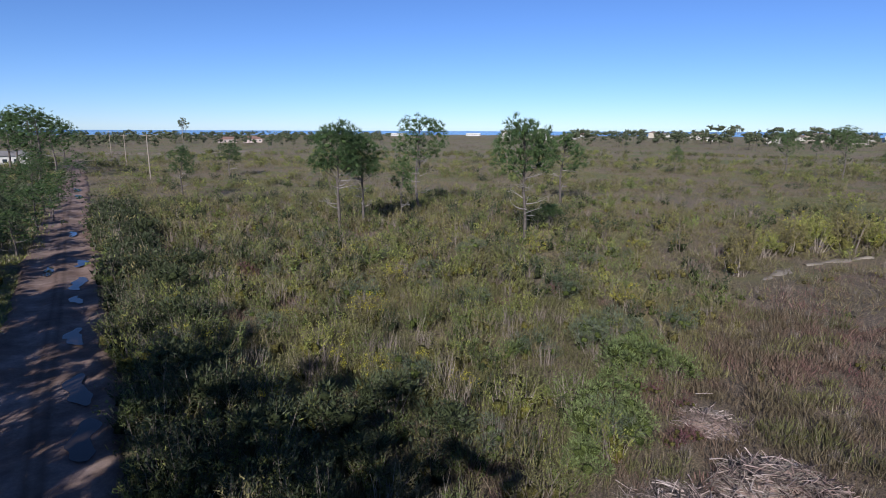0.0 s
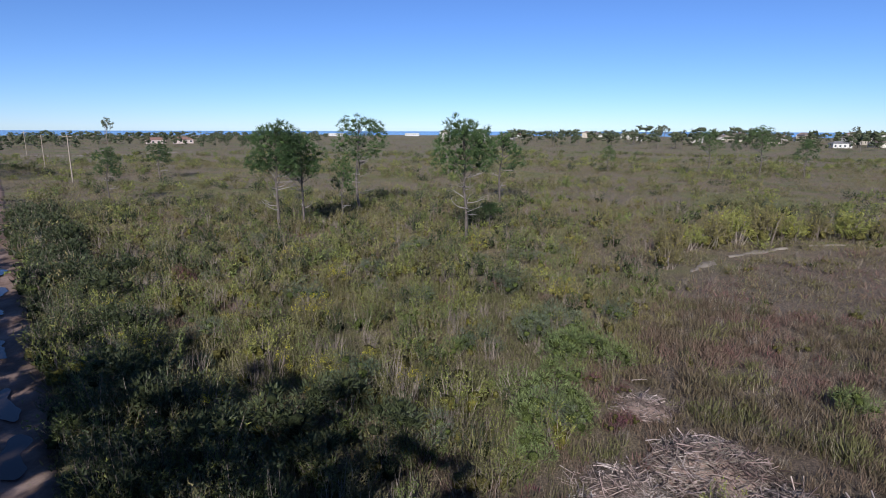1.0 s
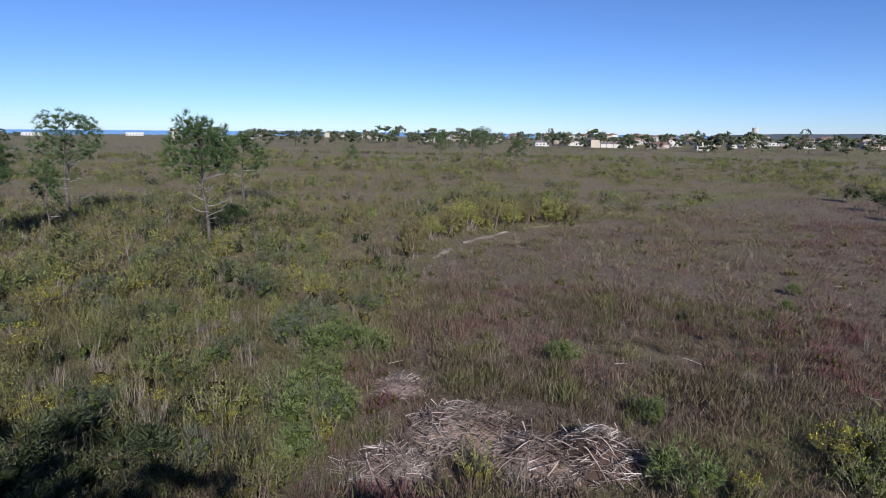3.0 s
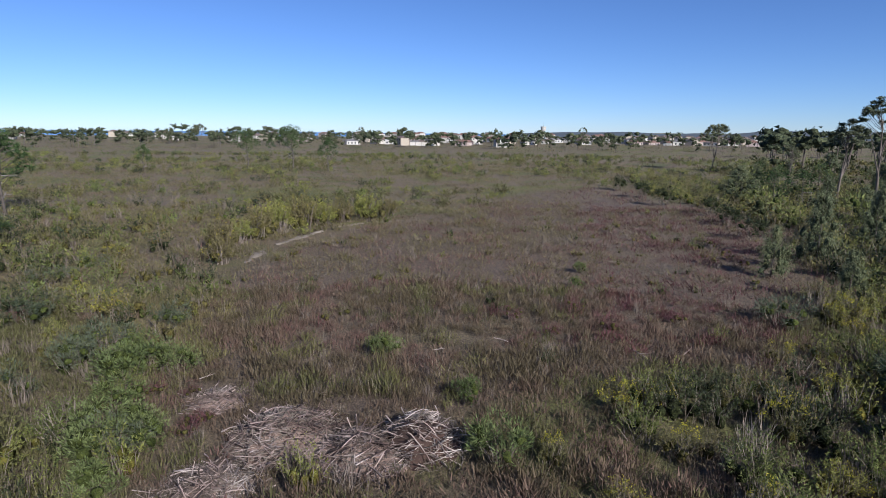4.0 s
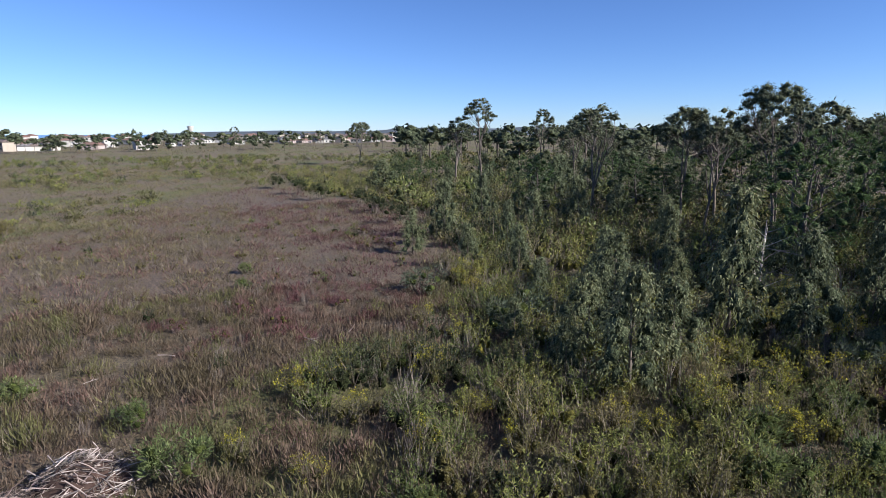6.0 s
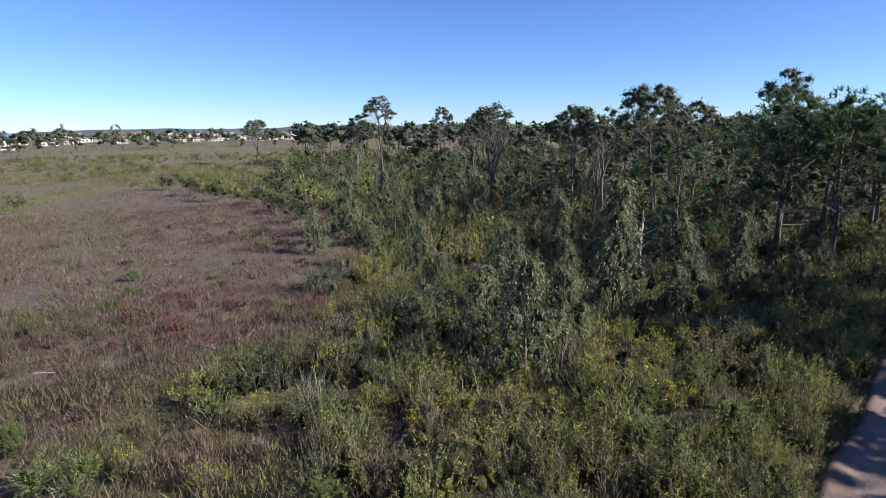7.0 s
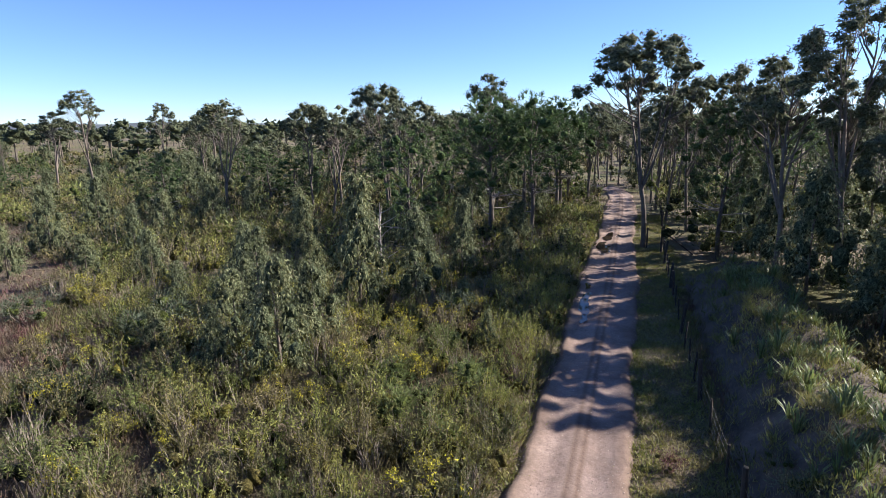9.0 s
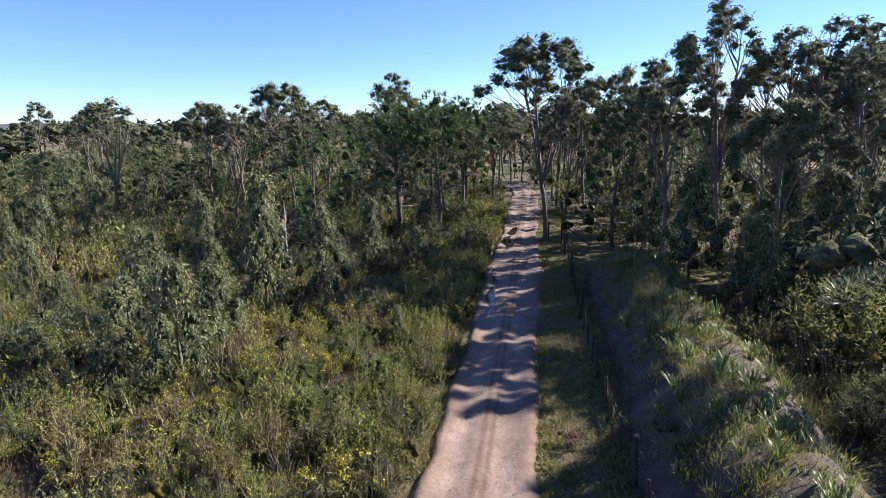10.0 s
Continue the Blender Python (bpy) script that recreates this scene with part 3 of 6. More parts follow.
def wand_bush(H, W, stems, per, leaf=0.1, wide=0.34, mat=0, stem_mat=3, flower=0.0, flower_mat=4, core=None, bare=0.38, thick=0.009):
    """An upright bush of thin leafy wands that spread from its foot."""
    parts, P, D, FP = [], [], [], []
    for k in range(stems):
        a, r = rng.uniform(0, 6.283), W / 2 * math.sqrt(rng.random())
        q = rng.uniform(0, 6.283)
        o = np.array([0.12 * W * math.cos(q) + 0.25 * r * math.cos(a), 0.12 * W * math.sin(q) + 0.25 * r * math.sin(a), -0.05])
        e = np.array([r * math.cos(a), r * math.sin(a), H * (1 - 0.4 * (2 * r / W) ** 2) * rng.uniform(0.55, 1.1)])
        h = (o + e) / 2 + [0, 0, 0.1 * H] + rng.normal(0, 0.04, 3)
        w = unit(rng.normal(size=3) * [1, 1, 0.1]) * thick
        parts.append((np.array([o - w, o + w, h + w * 0.7, h - w * 0.7, e]), np.array([(0, 1, 2), (0, 2, 3), (3, 2, 4)]), np.full(3, stem_mat)))
        u = rng.uniform(bare, 1.0, per)[:, None]
        Q = o * (1 - u) ** 2 + 2 * h * u * (1 - u) + e * u * u
        way = unit(2 * (h - o) * (1 - u) + 2 * (e - h) * u)
        P.append(Q + rng.normal(0, 0.35 * leaf, (per, 3)))
        D.append(way * 0.7 + rng.normal(0, 0.55, (per, 3)))
        if flower and rng.random() < 0.4:
            FP.append(e - [0, 0, 0.4 * leaf] + rng.normal(0, 0.85 * leaf, (max(1, int(per * flower)), 3)))
    if core is not None:
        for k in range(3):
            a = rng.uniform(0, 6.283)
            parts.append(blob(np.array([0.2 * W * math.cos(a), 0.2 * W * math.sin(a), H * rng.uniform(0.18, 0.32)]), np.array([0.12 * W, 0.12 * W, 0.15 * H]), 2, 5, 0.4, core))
    P = np.concatenate(P)
    P[:, 2] = np.maximum(P[:, 2], 0.04)
    parts.append(leaves(P, np.concatenate(D), leaf, leaf * wide, mat, tri=True))
    if FP:
        Q = np.concatenate(FP)
        parts.append(leaves(Q, ball(len(Q), (1, 1, 1)) + [0, 0, 0.4], leaf * 0.7, leaf * 0.42, flower_mat, tri=True))
    return join(*parts)


def shrub(H, W, n, leaf=0.09, wide=0.4, stems=9, mat=0, stem_mat=1, up=0.5, flower=0.0, flower_mat=2, lobes=7, core=None, seg=6):
    """A bush of leafy sprays on twiggy stems, with an uneven outline."""
    parts = []
    P, D, FP = [], [], []
    for k in range(lobes):
        a, r = rng.uniform(0, 6.283), W / 2 * math.sqrt(rng.random()) * 0.8
        c = np.array([r * math.cos(a), r * math.sin(a), H * rng.uniform(0.32, 0.86) * (1 - 0.4 * (2 * r / W) ** 2)])
        R = np.array([W * 0.2, W * 0.2, H * 0.22]) * rng.uniform(0.6, 1.15)
        Q = c + ball(n // lobes, R, 0.5)
        P.append(Q), D.append(unit(Q - c) + [0, 0, up])
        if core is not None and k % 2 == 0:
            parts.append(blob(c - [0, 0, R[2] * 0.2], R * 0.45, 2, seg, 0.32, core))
        for q in range(stems // lobes):
            e = c + ball(1, R * 0.9)[0]
            o = np.array([r * 0.3 * math.cos(a), r * 0.3 * math.sin(a), -0.05]) + rng.normal(0, 0.04, 3) * [1, 1, 0]
            w = unit(rng.normal(size=3) * [1, 1, 0.1]) * 0.011
            h = (o + e) / 2 + rng.normal(0, 0.05, 3)
            parts.append((np.array([o - w, o + w, h + w * 0.7, h - w * 0.7, e]), np.array([(0, 1, 2), (0, 2, 3), (3, 2, 4)]), np.full(3, stem_mat)))
        if flower and rng.random() < 0.75:
            t = ball(int(n * flower / lobes), R, 0.75)
            FP.append(c + np.abs(t) * np.sign(t) + [0, 0, R[2] * 0.25])
    P, D = np.concatenate(P), np.concatenate(D)
    P[:, 2] = np.maximum(P[:, 2], 0.04)
    parts.append(leaves(P, D, leaf, leaf * wide, mat, tri=True))
    if FP:
        Q = np.concatenate(FP)
        parts.append(leaves(Q, ball(len(Q), (1, 1, 1)) + [0, 0, 0.4], leaf * 0.8, leaf * 0.6, flower_mat, tri=True))
    return join(*parts)


def twigs(n, H, W, mat=0, width=0.016):
    """Bare forked stems of a dead bush, standing."""
    out = []
    for k in range(n):
        a, r = rng.uniform(0, 6.283), W * 0.3 * rng.random()
        e = np.array([math.cos(a) * W * 0.5 * rng.random(), math.sin(a) * W * 0.5 * rng.random(), H * rng.uniform(0.6, 1.0)])
        b = np.array([math.cos(a) * r, math.sin(a) * r, -0.05])
        s = unit(rng.normal(size=3) * [1, 1, 0.05]) * width / 2
        mid = (b + e) / 2 + rng.normal(0, 0.05, 3)
        e2 = e + ball(1, (0.25, 0.25, 0.2))[0]
        V = np.array([b - s, b + s, mid + s * 0.8, mid - s * 0.8, e, e2])
        out.append((V, np.array([(0, 1, 2), (0, 2, 3), (3, 2, 4), (3, 2, 5)]), np.full(4, mat)))
    return join(*out)


HEAPS = [(9.0, 13.5, 3.2), (6.2, 12.9, 2.8), (9.9, 11.2, 2.9), (11.7, 10.3, 2.8), (8.9, 17.4, 2.0)]


SAND_LINES = [[(20.7, 36.0), (22.0, 37.4), (23.4, 38.5), (24.6, 39.4)], [(25.8, 40.0), (27.2, 40.8), (28.8, 41.4), (30.4, 42.0), (31.6, 42.4), (33.2, 42.9)], [(34.8, 43.1), (36.8, 43.4), (38.4, 43.1)], [(40.8, 42.6), (43.0, 42.0)]]


def off_heaps(x, y):
    """True off the brush heaps and the strip of bare sand."""
    ok = np.ones(len(x), bool)
    for px, py in (p for line in SAND_LINES for p in line):
        ok &= np.hypot(x - px + 0.6, y - py + 0.9) > 0.95 + 0.5 * wave(x, y, 1.7)
    for hx, hy, w in HEAPS:
        ok &= np.hypot(x - hx, y - hy) > w * 0.5 * (0.95 + 0.15 * wave(x, y, 1.1))
    return ok


def clear(x, y, margin=0.25, verge=0.0):
    """True where plants of the heath may stand: off the track and its mown verge."""
    d, k = road_at(x, y)
    w = 1.62 + 0.55 * np.clip((y - 8) / 12, 0, 1)
    field = d > w + margin
    return field | ((d < -w - 2.2 - verge) & (np.abs(d) > w))


# ---- ground cover ----
def dome(n, H, W, leaf, mat, straw=0):
    """A low cushion of fine upright sprays."""
    a, r = rng.uniform(0, 6.283, n), np.sqrt(rng.random(n))
    P = np.stack([W / 2 * r * np.cos(a), W / 2 * r * np.sin(a), H * (1 - 0.55 * r * r) * rng.uniform(0.15, 0.85, n)], 1)
    D = np.stack([0.7 * r * np.cos(a), 0.7 * r * np.sin(a), np.full(n, 1.0)], 1) + rng.normal(0, 0.25, (n, 3))
    g1 = leaves(P, D, leaf, leaf * 0.15, mat, tri=True)
    return join(g1, blades(straw, H * 1.35, W * 0.4, 0.014, 0.2, 2)) if straw else g1


H_NEAR = [join(blades(16, 0.5, 0.28, 0.02, 0.3, 0), blades(4, 0.7, 0.2, 0.013, 0.2, 2)) for _ in range(2)] + [dome(46, 0.5, 0.7, 0.2, 0, 3) for _ in range(4)] + [dome(40, 0.34, 0.6, 0.17, 0, 2) for _ in range(2)]
H_MIX = [join(blades(10, 0.5, 0.26, 0.022, 0.3, 0), blades(8, 0.6, 0.26, 0.018, 0.3, 1), blades(4, 0.75, 0.2, 0.013, 0.2, 2)) for _ in range(3)] + [join(dome(44, 0.55, 0.75, 0.19, 1, 4)) for _ in range(3)]
G_NEAR = [join(blades(8, 0.45, 0.28, 0.02, 0.35, 1), blades(5, 0.45, 0.25, 0.02, 0.3, 0), blades(5, 0.75, 0.25, 0.012, 0.22, 2)) for _ in range(2)] + [join(dome(46, 0.6, 0.8, 0.18, 1, 5)) for _ in range(4)]
R_NEAR = [join(dome(44, 0.45, 0.6, 0.18, 3, 2)) for _ in range(3)] + [dome(40, 0.45, 0.6, 0.18, 0, 3) for _ in range(2)]
COVER = [HEATH, OLIVE, STRAW, ROSE]


def cover(count, r0, r1, a0, a1, kinds, scale):
    """Heath clumps over a ring sector; kinds: templates for (heath, mixed, olive, rose) ground."""
    x, y = spread_over(count, r0, r1, a0, a1)
    ok = clear(x, y) & off_heaps(x, y) & (~inside(x - 3, y + 2, SCRUB_EDGE) | (rng.random(len(x)) < 0.5))
    x, y = x[ok], y[ok]
    w1, w2 = wave(x, y, 11, 0.4), wave(x, y, 4.3, 1.3)
    h = inside(x + 2.0 * w2, y + 2.0 * w1, HEATH_EDGE)
    rosy = h & (wave(x, y, 13, 2.2) + 0.8 * w2 > 1.15) | h & (wave(x, y, 24, 0.2) > 0.25) & (y < 0.25 * x + 6) & (x > 22) & (w2 > 0.35)
    kind = np.where(h, np.where(w2 > 0.25, 1, 0), np.where(wave(x, y, 21, 2.6) + 0.6 * w1 + 0.4 * w2 < -0.25, np.where(w2 > 0.3, 0, 1), 2))
    rim = ~h & (x > 8) & (x < 30) & (y > -1) & (y < 14)
    kind = np.where(rim, np.where(w2 > 0.3, 1, 0), kind)
    rosy |= h & (y < 0.62 * x - 6) & (x > 28) & (w2 > -0.25)
    kind = np.where(rosy, 3, kind)
    flat_list, first = [], []
    for t in kinds:
        first.append(len(flat_list))
        flat_list += t
    pick = np.array([first[q] + rng.integers(0, len(kinds[q])) for q in kind])
    s = scale * rng.uniform(0.5, 1.4, len(x)) * (1 + 0.25 * w1)
    return scatter(flat_list, on_ground(x, y), s, pick)


def spray(n, H, W, leaf, w, shares):
    """A loose low bush of thin sprays; shares of heath, olive, straw, rose."""
    out = []
    for mat, share in enumerate(shares):
        q = int(round(n * share))
        if not q:
            continue
        a, r = rng.uniform(0, 6.283, q), np.sqrt(rng.random(q))
        up = 1.0 if mat != 2 else 1.25
        P = np.stack([W / 2 * r * np.cos(a), W / 2 * r * np.sin(a), up * H * (1 - 0.5 * r * r) * rng.uniform(0.0, 0.75, q)], 1)
        D = np.stack([0.8 * r * np.cos(a), 0.8 * r * np.sin(a), np.full(q, 0.75 * up)], 1) + rng.normal(0, 0.38, (q, 3))
        out.append(leaves(P, D, leaf, w * (0.6 if mat == 2 else 1.0), mat, tri=True))
    return join(*out)


M1 = [[spray(30, 0.5, 1.3, 0.26, 0.034, (0.75, 0.1, 0.22)) for _ in range(4)], [spray(30, 0.55, 1.25, 0.26, 0.034, (0.5, 0.33, 0.24)) for _ in range(3)],
      [spray(32, 0.65, 1.15, 0.24, 0.036, (0.15, 0.7, 0.25)) for _ in range(3)] + [spray(30, 0.6, 1.1, 0.26, 0.034, (0.3, 0.4, 0.35))], [spray(30, 0.45, 1.1, 0.22, 0.036, (0.3, 0, 0.12, 0.65)) for _ in range(2)]]
M2 = [[spray(20, 0.5, 2.2, 0.36, 0.06, (0.6, 0.25, 0.25)) for _ in range(3)], [spray(20, 0.55, 2.2, 0.36, 0.06, (0.4, 0.5, 0.25)) for _ in range(2)], [spray(21, 0.6, 2.2, 0.36, 0.064, (0.1, 0.8, 0.15)) for _ in range(3)] + [spray(20, 0.55, 2.2, 0.36, 0.06, (0.5, 0.3, 0.3))], [spray(20, 0.5, 2.0, 0.34, 0.06, (0.4, 0, 0.1, 0.6))]]
M3 = [[spray(10, 0.7, 4.8, 0.6, 0.13, (0.5, 0.4, 0.2))], [spray(10, 0.7, 4.8, 0.6, 0.13, (0.4, 0.5, 0.2))], [spray(10, 0.8, 4.8, 0.6, 0.14, (0.1, 0.8, 0.1)) for _ in range(3)] + [spray(10, 0.7, 4.8, 0.6, 0.13, (0.5, 0.3, 0.2))], [spray(10, 0.7, 4.6, 0.6, 0.13, (0.7, 0.2, 0.2))]]
stuff("heath_cover", cover(13800, 9.5, 34, -44, 170, [H_NEAR, H_MIX, G_NEAR, R_NEAR], 1.0), COVER, "brown and olive heather and wiry grass tufts on the open heath", "heath")
stuff("near_heath_cover", join(cover(900, 1.0, 9.6, 0, 360, M1, 1.0), cover(1500, 9.5, 30, 170, 316, M1, 1.0)), COVER, "brown and olive heather tufts on both sides of the track", "heath")
stuff("middle_heath_cover", cover(10500, 33, 75, -46, 135, M1, 1.1), COVER, "brown and olive heather tufts further out on the heath", "heath")
stuff("outer_heath_cover", cover(9500, 74, 175, -48, 90, M2, 1.0), COVER, "olive heath and scrub far across the plain", "heath")
stuff("distant_heath_cover", cover(6500, 174, 520, -50, 84, M3, 1.0), COVER, "olive scrub in the distance", "heath")

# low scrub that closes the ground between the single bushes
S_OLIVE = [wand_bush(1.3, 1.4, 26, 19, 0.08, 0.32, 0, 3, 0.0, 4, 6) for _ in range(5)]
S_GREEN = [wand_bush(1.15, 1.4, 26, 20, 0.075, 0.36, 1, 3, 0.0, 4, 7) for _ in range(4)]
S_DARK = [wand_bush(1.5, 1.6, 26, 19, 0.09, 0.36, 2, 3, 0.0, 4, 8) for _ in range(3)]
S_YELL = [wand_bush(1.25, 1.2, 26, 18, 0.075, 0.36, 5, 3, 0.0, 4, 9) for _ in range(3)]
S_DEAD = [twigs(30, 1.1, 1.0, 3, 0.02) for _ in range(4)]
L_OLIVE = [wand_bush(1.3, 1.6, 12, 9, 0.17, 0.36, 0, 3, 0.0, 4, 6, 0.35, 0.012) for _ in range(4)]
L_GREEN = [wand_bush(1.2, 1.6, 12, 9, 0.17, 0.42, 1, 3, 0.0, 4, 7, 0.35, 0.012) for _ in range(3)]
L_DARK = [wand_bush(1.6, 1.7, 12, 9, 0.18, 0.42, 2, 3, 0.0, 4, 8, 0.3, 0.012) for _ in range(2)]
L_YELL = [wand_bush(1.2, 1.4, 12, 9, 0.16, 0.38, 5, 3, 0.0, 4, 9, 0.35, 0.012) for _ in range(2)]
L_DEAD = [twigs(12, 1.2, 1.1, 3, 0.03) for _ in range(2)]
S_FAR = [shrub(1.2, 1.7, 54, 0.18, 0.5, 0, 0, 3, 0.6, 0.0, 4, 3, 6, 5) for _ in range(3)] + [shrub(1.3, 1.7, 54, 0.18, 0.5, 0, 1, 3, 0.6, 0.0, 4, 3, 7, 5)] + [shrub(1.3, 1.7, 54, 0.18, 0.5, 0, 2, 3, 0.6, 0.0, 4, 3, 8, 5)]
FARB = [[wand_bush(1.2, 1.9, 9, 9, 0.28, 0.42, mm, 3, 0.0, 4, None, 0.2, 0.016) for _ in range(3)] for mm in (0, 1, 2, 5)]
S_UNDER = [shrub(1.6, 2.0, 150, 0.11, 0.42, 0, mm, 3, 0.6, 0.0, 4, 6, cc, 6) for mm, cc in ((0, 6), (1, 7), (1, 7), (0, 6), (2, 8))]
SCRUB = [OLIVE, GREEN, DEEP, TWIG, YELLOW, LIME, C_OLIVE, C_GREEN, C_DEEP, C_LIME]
LOD = [L_OLIVE, L_GREEN, L_DARK, L_YELL, L_DEAD]
MID = [[wand_bush(1.25, 1.5, 15, 17, 0.105, 0.32, mm, 3, 0.0, 4, cc, 0.35, 0.01) for _ in range(3)] for mm, cc in ((0, 6), (1, 7), (2, 8), (5, 9))] + [S_DEAD]


def scrub(x, y, weights, scale, templates):
    """Scrub of mixed kinds: weights for each list of templates."""
    flat_list = [t for ts in templates for t in ts]
    pw = np.concatenate([[w / len(ts)] * len(ts) for w, ts in zip(weights, templates)])
    pick = rng.choice(len(flat_list), len(x), p=pw / pw.sum())
    return scatter(flat_list, on_ground(x, y, -0.03), scale * rng.uniform(0.6, 1.25, len(x)), pick)


def scrub_near_far(x, y, weights, scale, split):
    r = np.hypot(x, y)
    bands = ((r < split, KINDS), ((r >= split) & (r < split + 16), MID), (r >= split + 16, LOD))
    return join(*[scrub(x[q], y[q], weights, scale, ts) for q, ts in bands if q.any()])


def keep(x, y, test):
    return x[test], y[test]


KINDS = [S_OLIVE, S_GREEN, S_DARK, S_YELL, S_DEAD]
# olive field before the pines
x, y = spread_over(4300, 12, 80, -38, 44)
w = wave(x, y, 8, 0.9)
x, y = keep(x, y, clear(x, y, 0.8) & off_heaps(x, y) & ~inside(x, y, HEATH_EDGE) & (rng.random(len(x)) < np.where((x > 17) & (y > 34) & (y < 50), 0.35, 1) * np.clip((12 - 0.55 * x) / 16, 0.22, 0.85) + 0.25 * w))
stuff("field_scrub", scrub_near_far(x, y, [5, 2.4, 1.9, 1.5, 3.2], 1.15, 17), SCRUB, "olive green scrub with dry grey stems on the heath", "scrub")
# dark green hedge along the track; extra dark bushes stand in for tree shade
x, y = spread_over(3000, 12, 75, -42, -5)
d, _ = road_at(x, y)
x, y = keep(x, y, (d > 2.4) & (d < 6.2) & (rng.random(len(x)) < 0.7))
stuff("trackside_scrub", scrub_near_far(x, y, [1.0, 1.2, 6, 0.3, 0.5], 1.4, 22), SCRUB, "dense dark green scrub along the edge of the track", "scrub")
# dark undergrowth on the far side of the track
x, y = spread_over(1500, 24, 190, -52, -28)
d, _ = road_at(x, y)
x, y = keep(x, y, (d < -3.4 - 0.6 * wave(x, y, 6)) & (rng.random(len(x)) < 0.55 + 0.3 * wave(x, y, 11, 0.5)))
stuff("far_side_scrub", scrub_near_far(x, y, [2.2, 1.5, 5, 0.6, 0.6], 1.5, 30), SCRUB, "dark olive undergrowth among the pines beyond the track", "scrub")
# green and yellow scrub between heath and woods
x, y = spread_over(4200, 10, 58, 50, 142)
w = wave(x, y, 9, 0.3)
x, y = keep(x, y, clear(x, y, 0.15) & inside(x - np.where(y > 2, 2.2, 0) - 0.8 * w, y + np.where(y > 2, 1.5, 0) - 1.5 * w, SCRUB_EDGE) & (rng.random(len(x)) < 0.5 + 0.35 * w))
rim = (y > 1) & (x < 27)
stuff("wood_edge_scrub", join(scrub_near_far(x[~rim], y[~rim], [4.6, 3.2, 0.5, 4.2, 3.8], 1.25, 22), scrub_near_far(x[rim], y[rim], [3, 2.2, 4.0, 0.8, 3.0], 1.1, 22)), SCRUB, "olive and green scrub with yellow flowers beside the wood", "scrub")
# yellow-green scrub along the far rim of the heath
x, y = spread_over(5200, 42, 125, 58, 90)
w = wave(x, y, 14, 0.7)
x, y = keep(x, y, inside(x - 1.0 * w, y + 1.0 * w, SCRUB_EDGE) & (rng.random(len(x)) < 0.32 + 0.2 * w))
stuff("heath_rim_scrub", scrub(x, y, [4, 2.2, 0.9, 3.2, 1.2], 1.35, LOD), SCRUB, "yellow-green and olive scrub along the rim of the heath", "scrub")
# bushes crowding the edge of the track
x, y = spread_over(4000, 10, 62, 128, 148)
d, _ = road_at(x, y)
x, y = keep(x, y, (d > 1.95 + 0.3 * wave(x, y, 3)) & (d < 4.6) & (rng.random(len(x)) < 0.42))
stuff("track_edge_scrub", scrub_near_far(x, y, [2, 6, 1.0, 2.8, 0.8], 1.05, 30), SCRUB, "green and olive bushes crowding the edge of the track", "scrub")
# shade-grown scrub under the trees
x, y = spread_over(2700, 20, 95, 84, 185)
d, _ = road_at(x, y)
x, y = keep(x, y, ((d < -10.5) | (d < -4.2) & (np.hypot(x, y) > 42) | ((d > 2.3) & (np.hypot(x, y) > 42))) & (rng.random(len(x)) < 0.6))
n_ = np.hypot(x, y) < 34
open_ = (road_at(x, y)[0] > 0) & ~n_
stuff("understory_scrub", join(scrub(x[~n_ & ~open_], y[~n_ & ~open_], [1], 1.8, [S_UNDER]), scrub(x[open_], y[open_], [4, 3.2, 1.6, 2.6, 1.2], 1.7, LOD), scrub(x[n_], y[n_], [2, 3, 4, 0.2, 0.8], 1.5, KINDS)), SCRUB, "green undergrowth beneath the gum trees", "scrub")
x, y = spread_over(1500, 60, 215, 76, 178)
d, _ = road_at(x, y)
x, y = keep(x, y, np.abs(d) > 3.5)
stuff("far_undergrowth", scrub(x, y, [3, 2, 3], 2.3, [S_FAR[:3], S_FAR[3:4], S_FAR[4:5]]), SCRUB, "dense green undergrowth deep in the wood", "scrub")
# single dead stems and small bushes dotted over the heath
x, y = spread_over(2600, 12, 70, -5, 82)
x, y = keep(x, y, inside(x, y, HEATH_EDGE) & off_heaps(x, y) & (rng.random(len(x)) < 0.35 + 0.3 * wave(x, y, 12, 0.8)))
stuff("heath_stems", scrub_near_far(x, y, [1.6, 0.5, 0.3, 0.3, 5], 0.6, 26), SCRUB, "grey dead stems and small olive bushes dotted over the heather", "scrub")
# far scrub
x, y = spread_over(4600, 50, 230, -42, 80)
w = wave(x, y, 45, 0.6) + 0.5 * wave(x, y, 16, 1.6)
x, y = keep(x, y, clear(x, y, 1.0) & ~inside(x, y, HEATH_EDGE) & (w > -0.1))
stuff("far_scrub", scrub(x, y, [5, 2.0, 1.4, 3.6], 1.15, FARB), SCRUB, "olive scrub far across the plain", "scrub")


# ---- trees ----
def tree(name, geos, bark, leaf, label, category, group):
    wood, crown = geos
    root = tagged(new(name), label, category, group)
    part_np("trunk", wood, [bark, DEADLIMB], root, "", True)
    part_np("crown", crown, leaf, root, "", True)
    return root


def put_tree(ob, x, y, size, first, turn=None, wide=1.0):
    """Stands a tree, or a copy once the first stands, at (x, y)."""
    z = float(ground_z(np.array([x]), np.array([y]))[0])
    t = rng.uniform(0, 360) if turn is None else turn
    m = pose(x, y, z, 0, 0, t) @ Matrix.Diagonal((size * wide, size * wide, size, 1))
    if first:
        ob.matrix_basis = m
        return ob
    c = copy_thing(ob, pose(x, y, z, 0, 0, t))
    c.scale = (size * wide, size * wide, size)
    return c


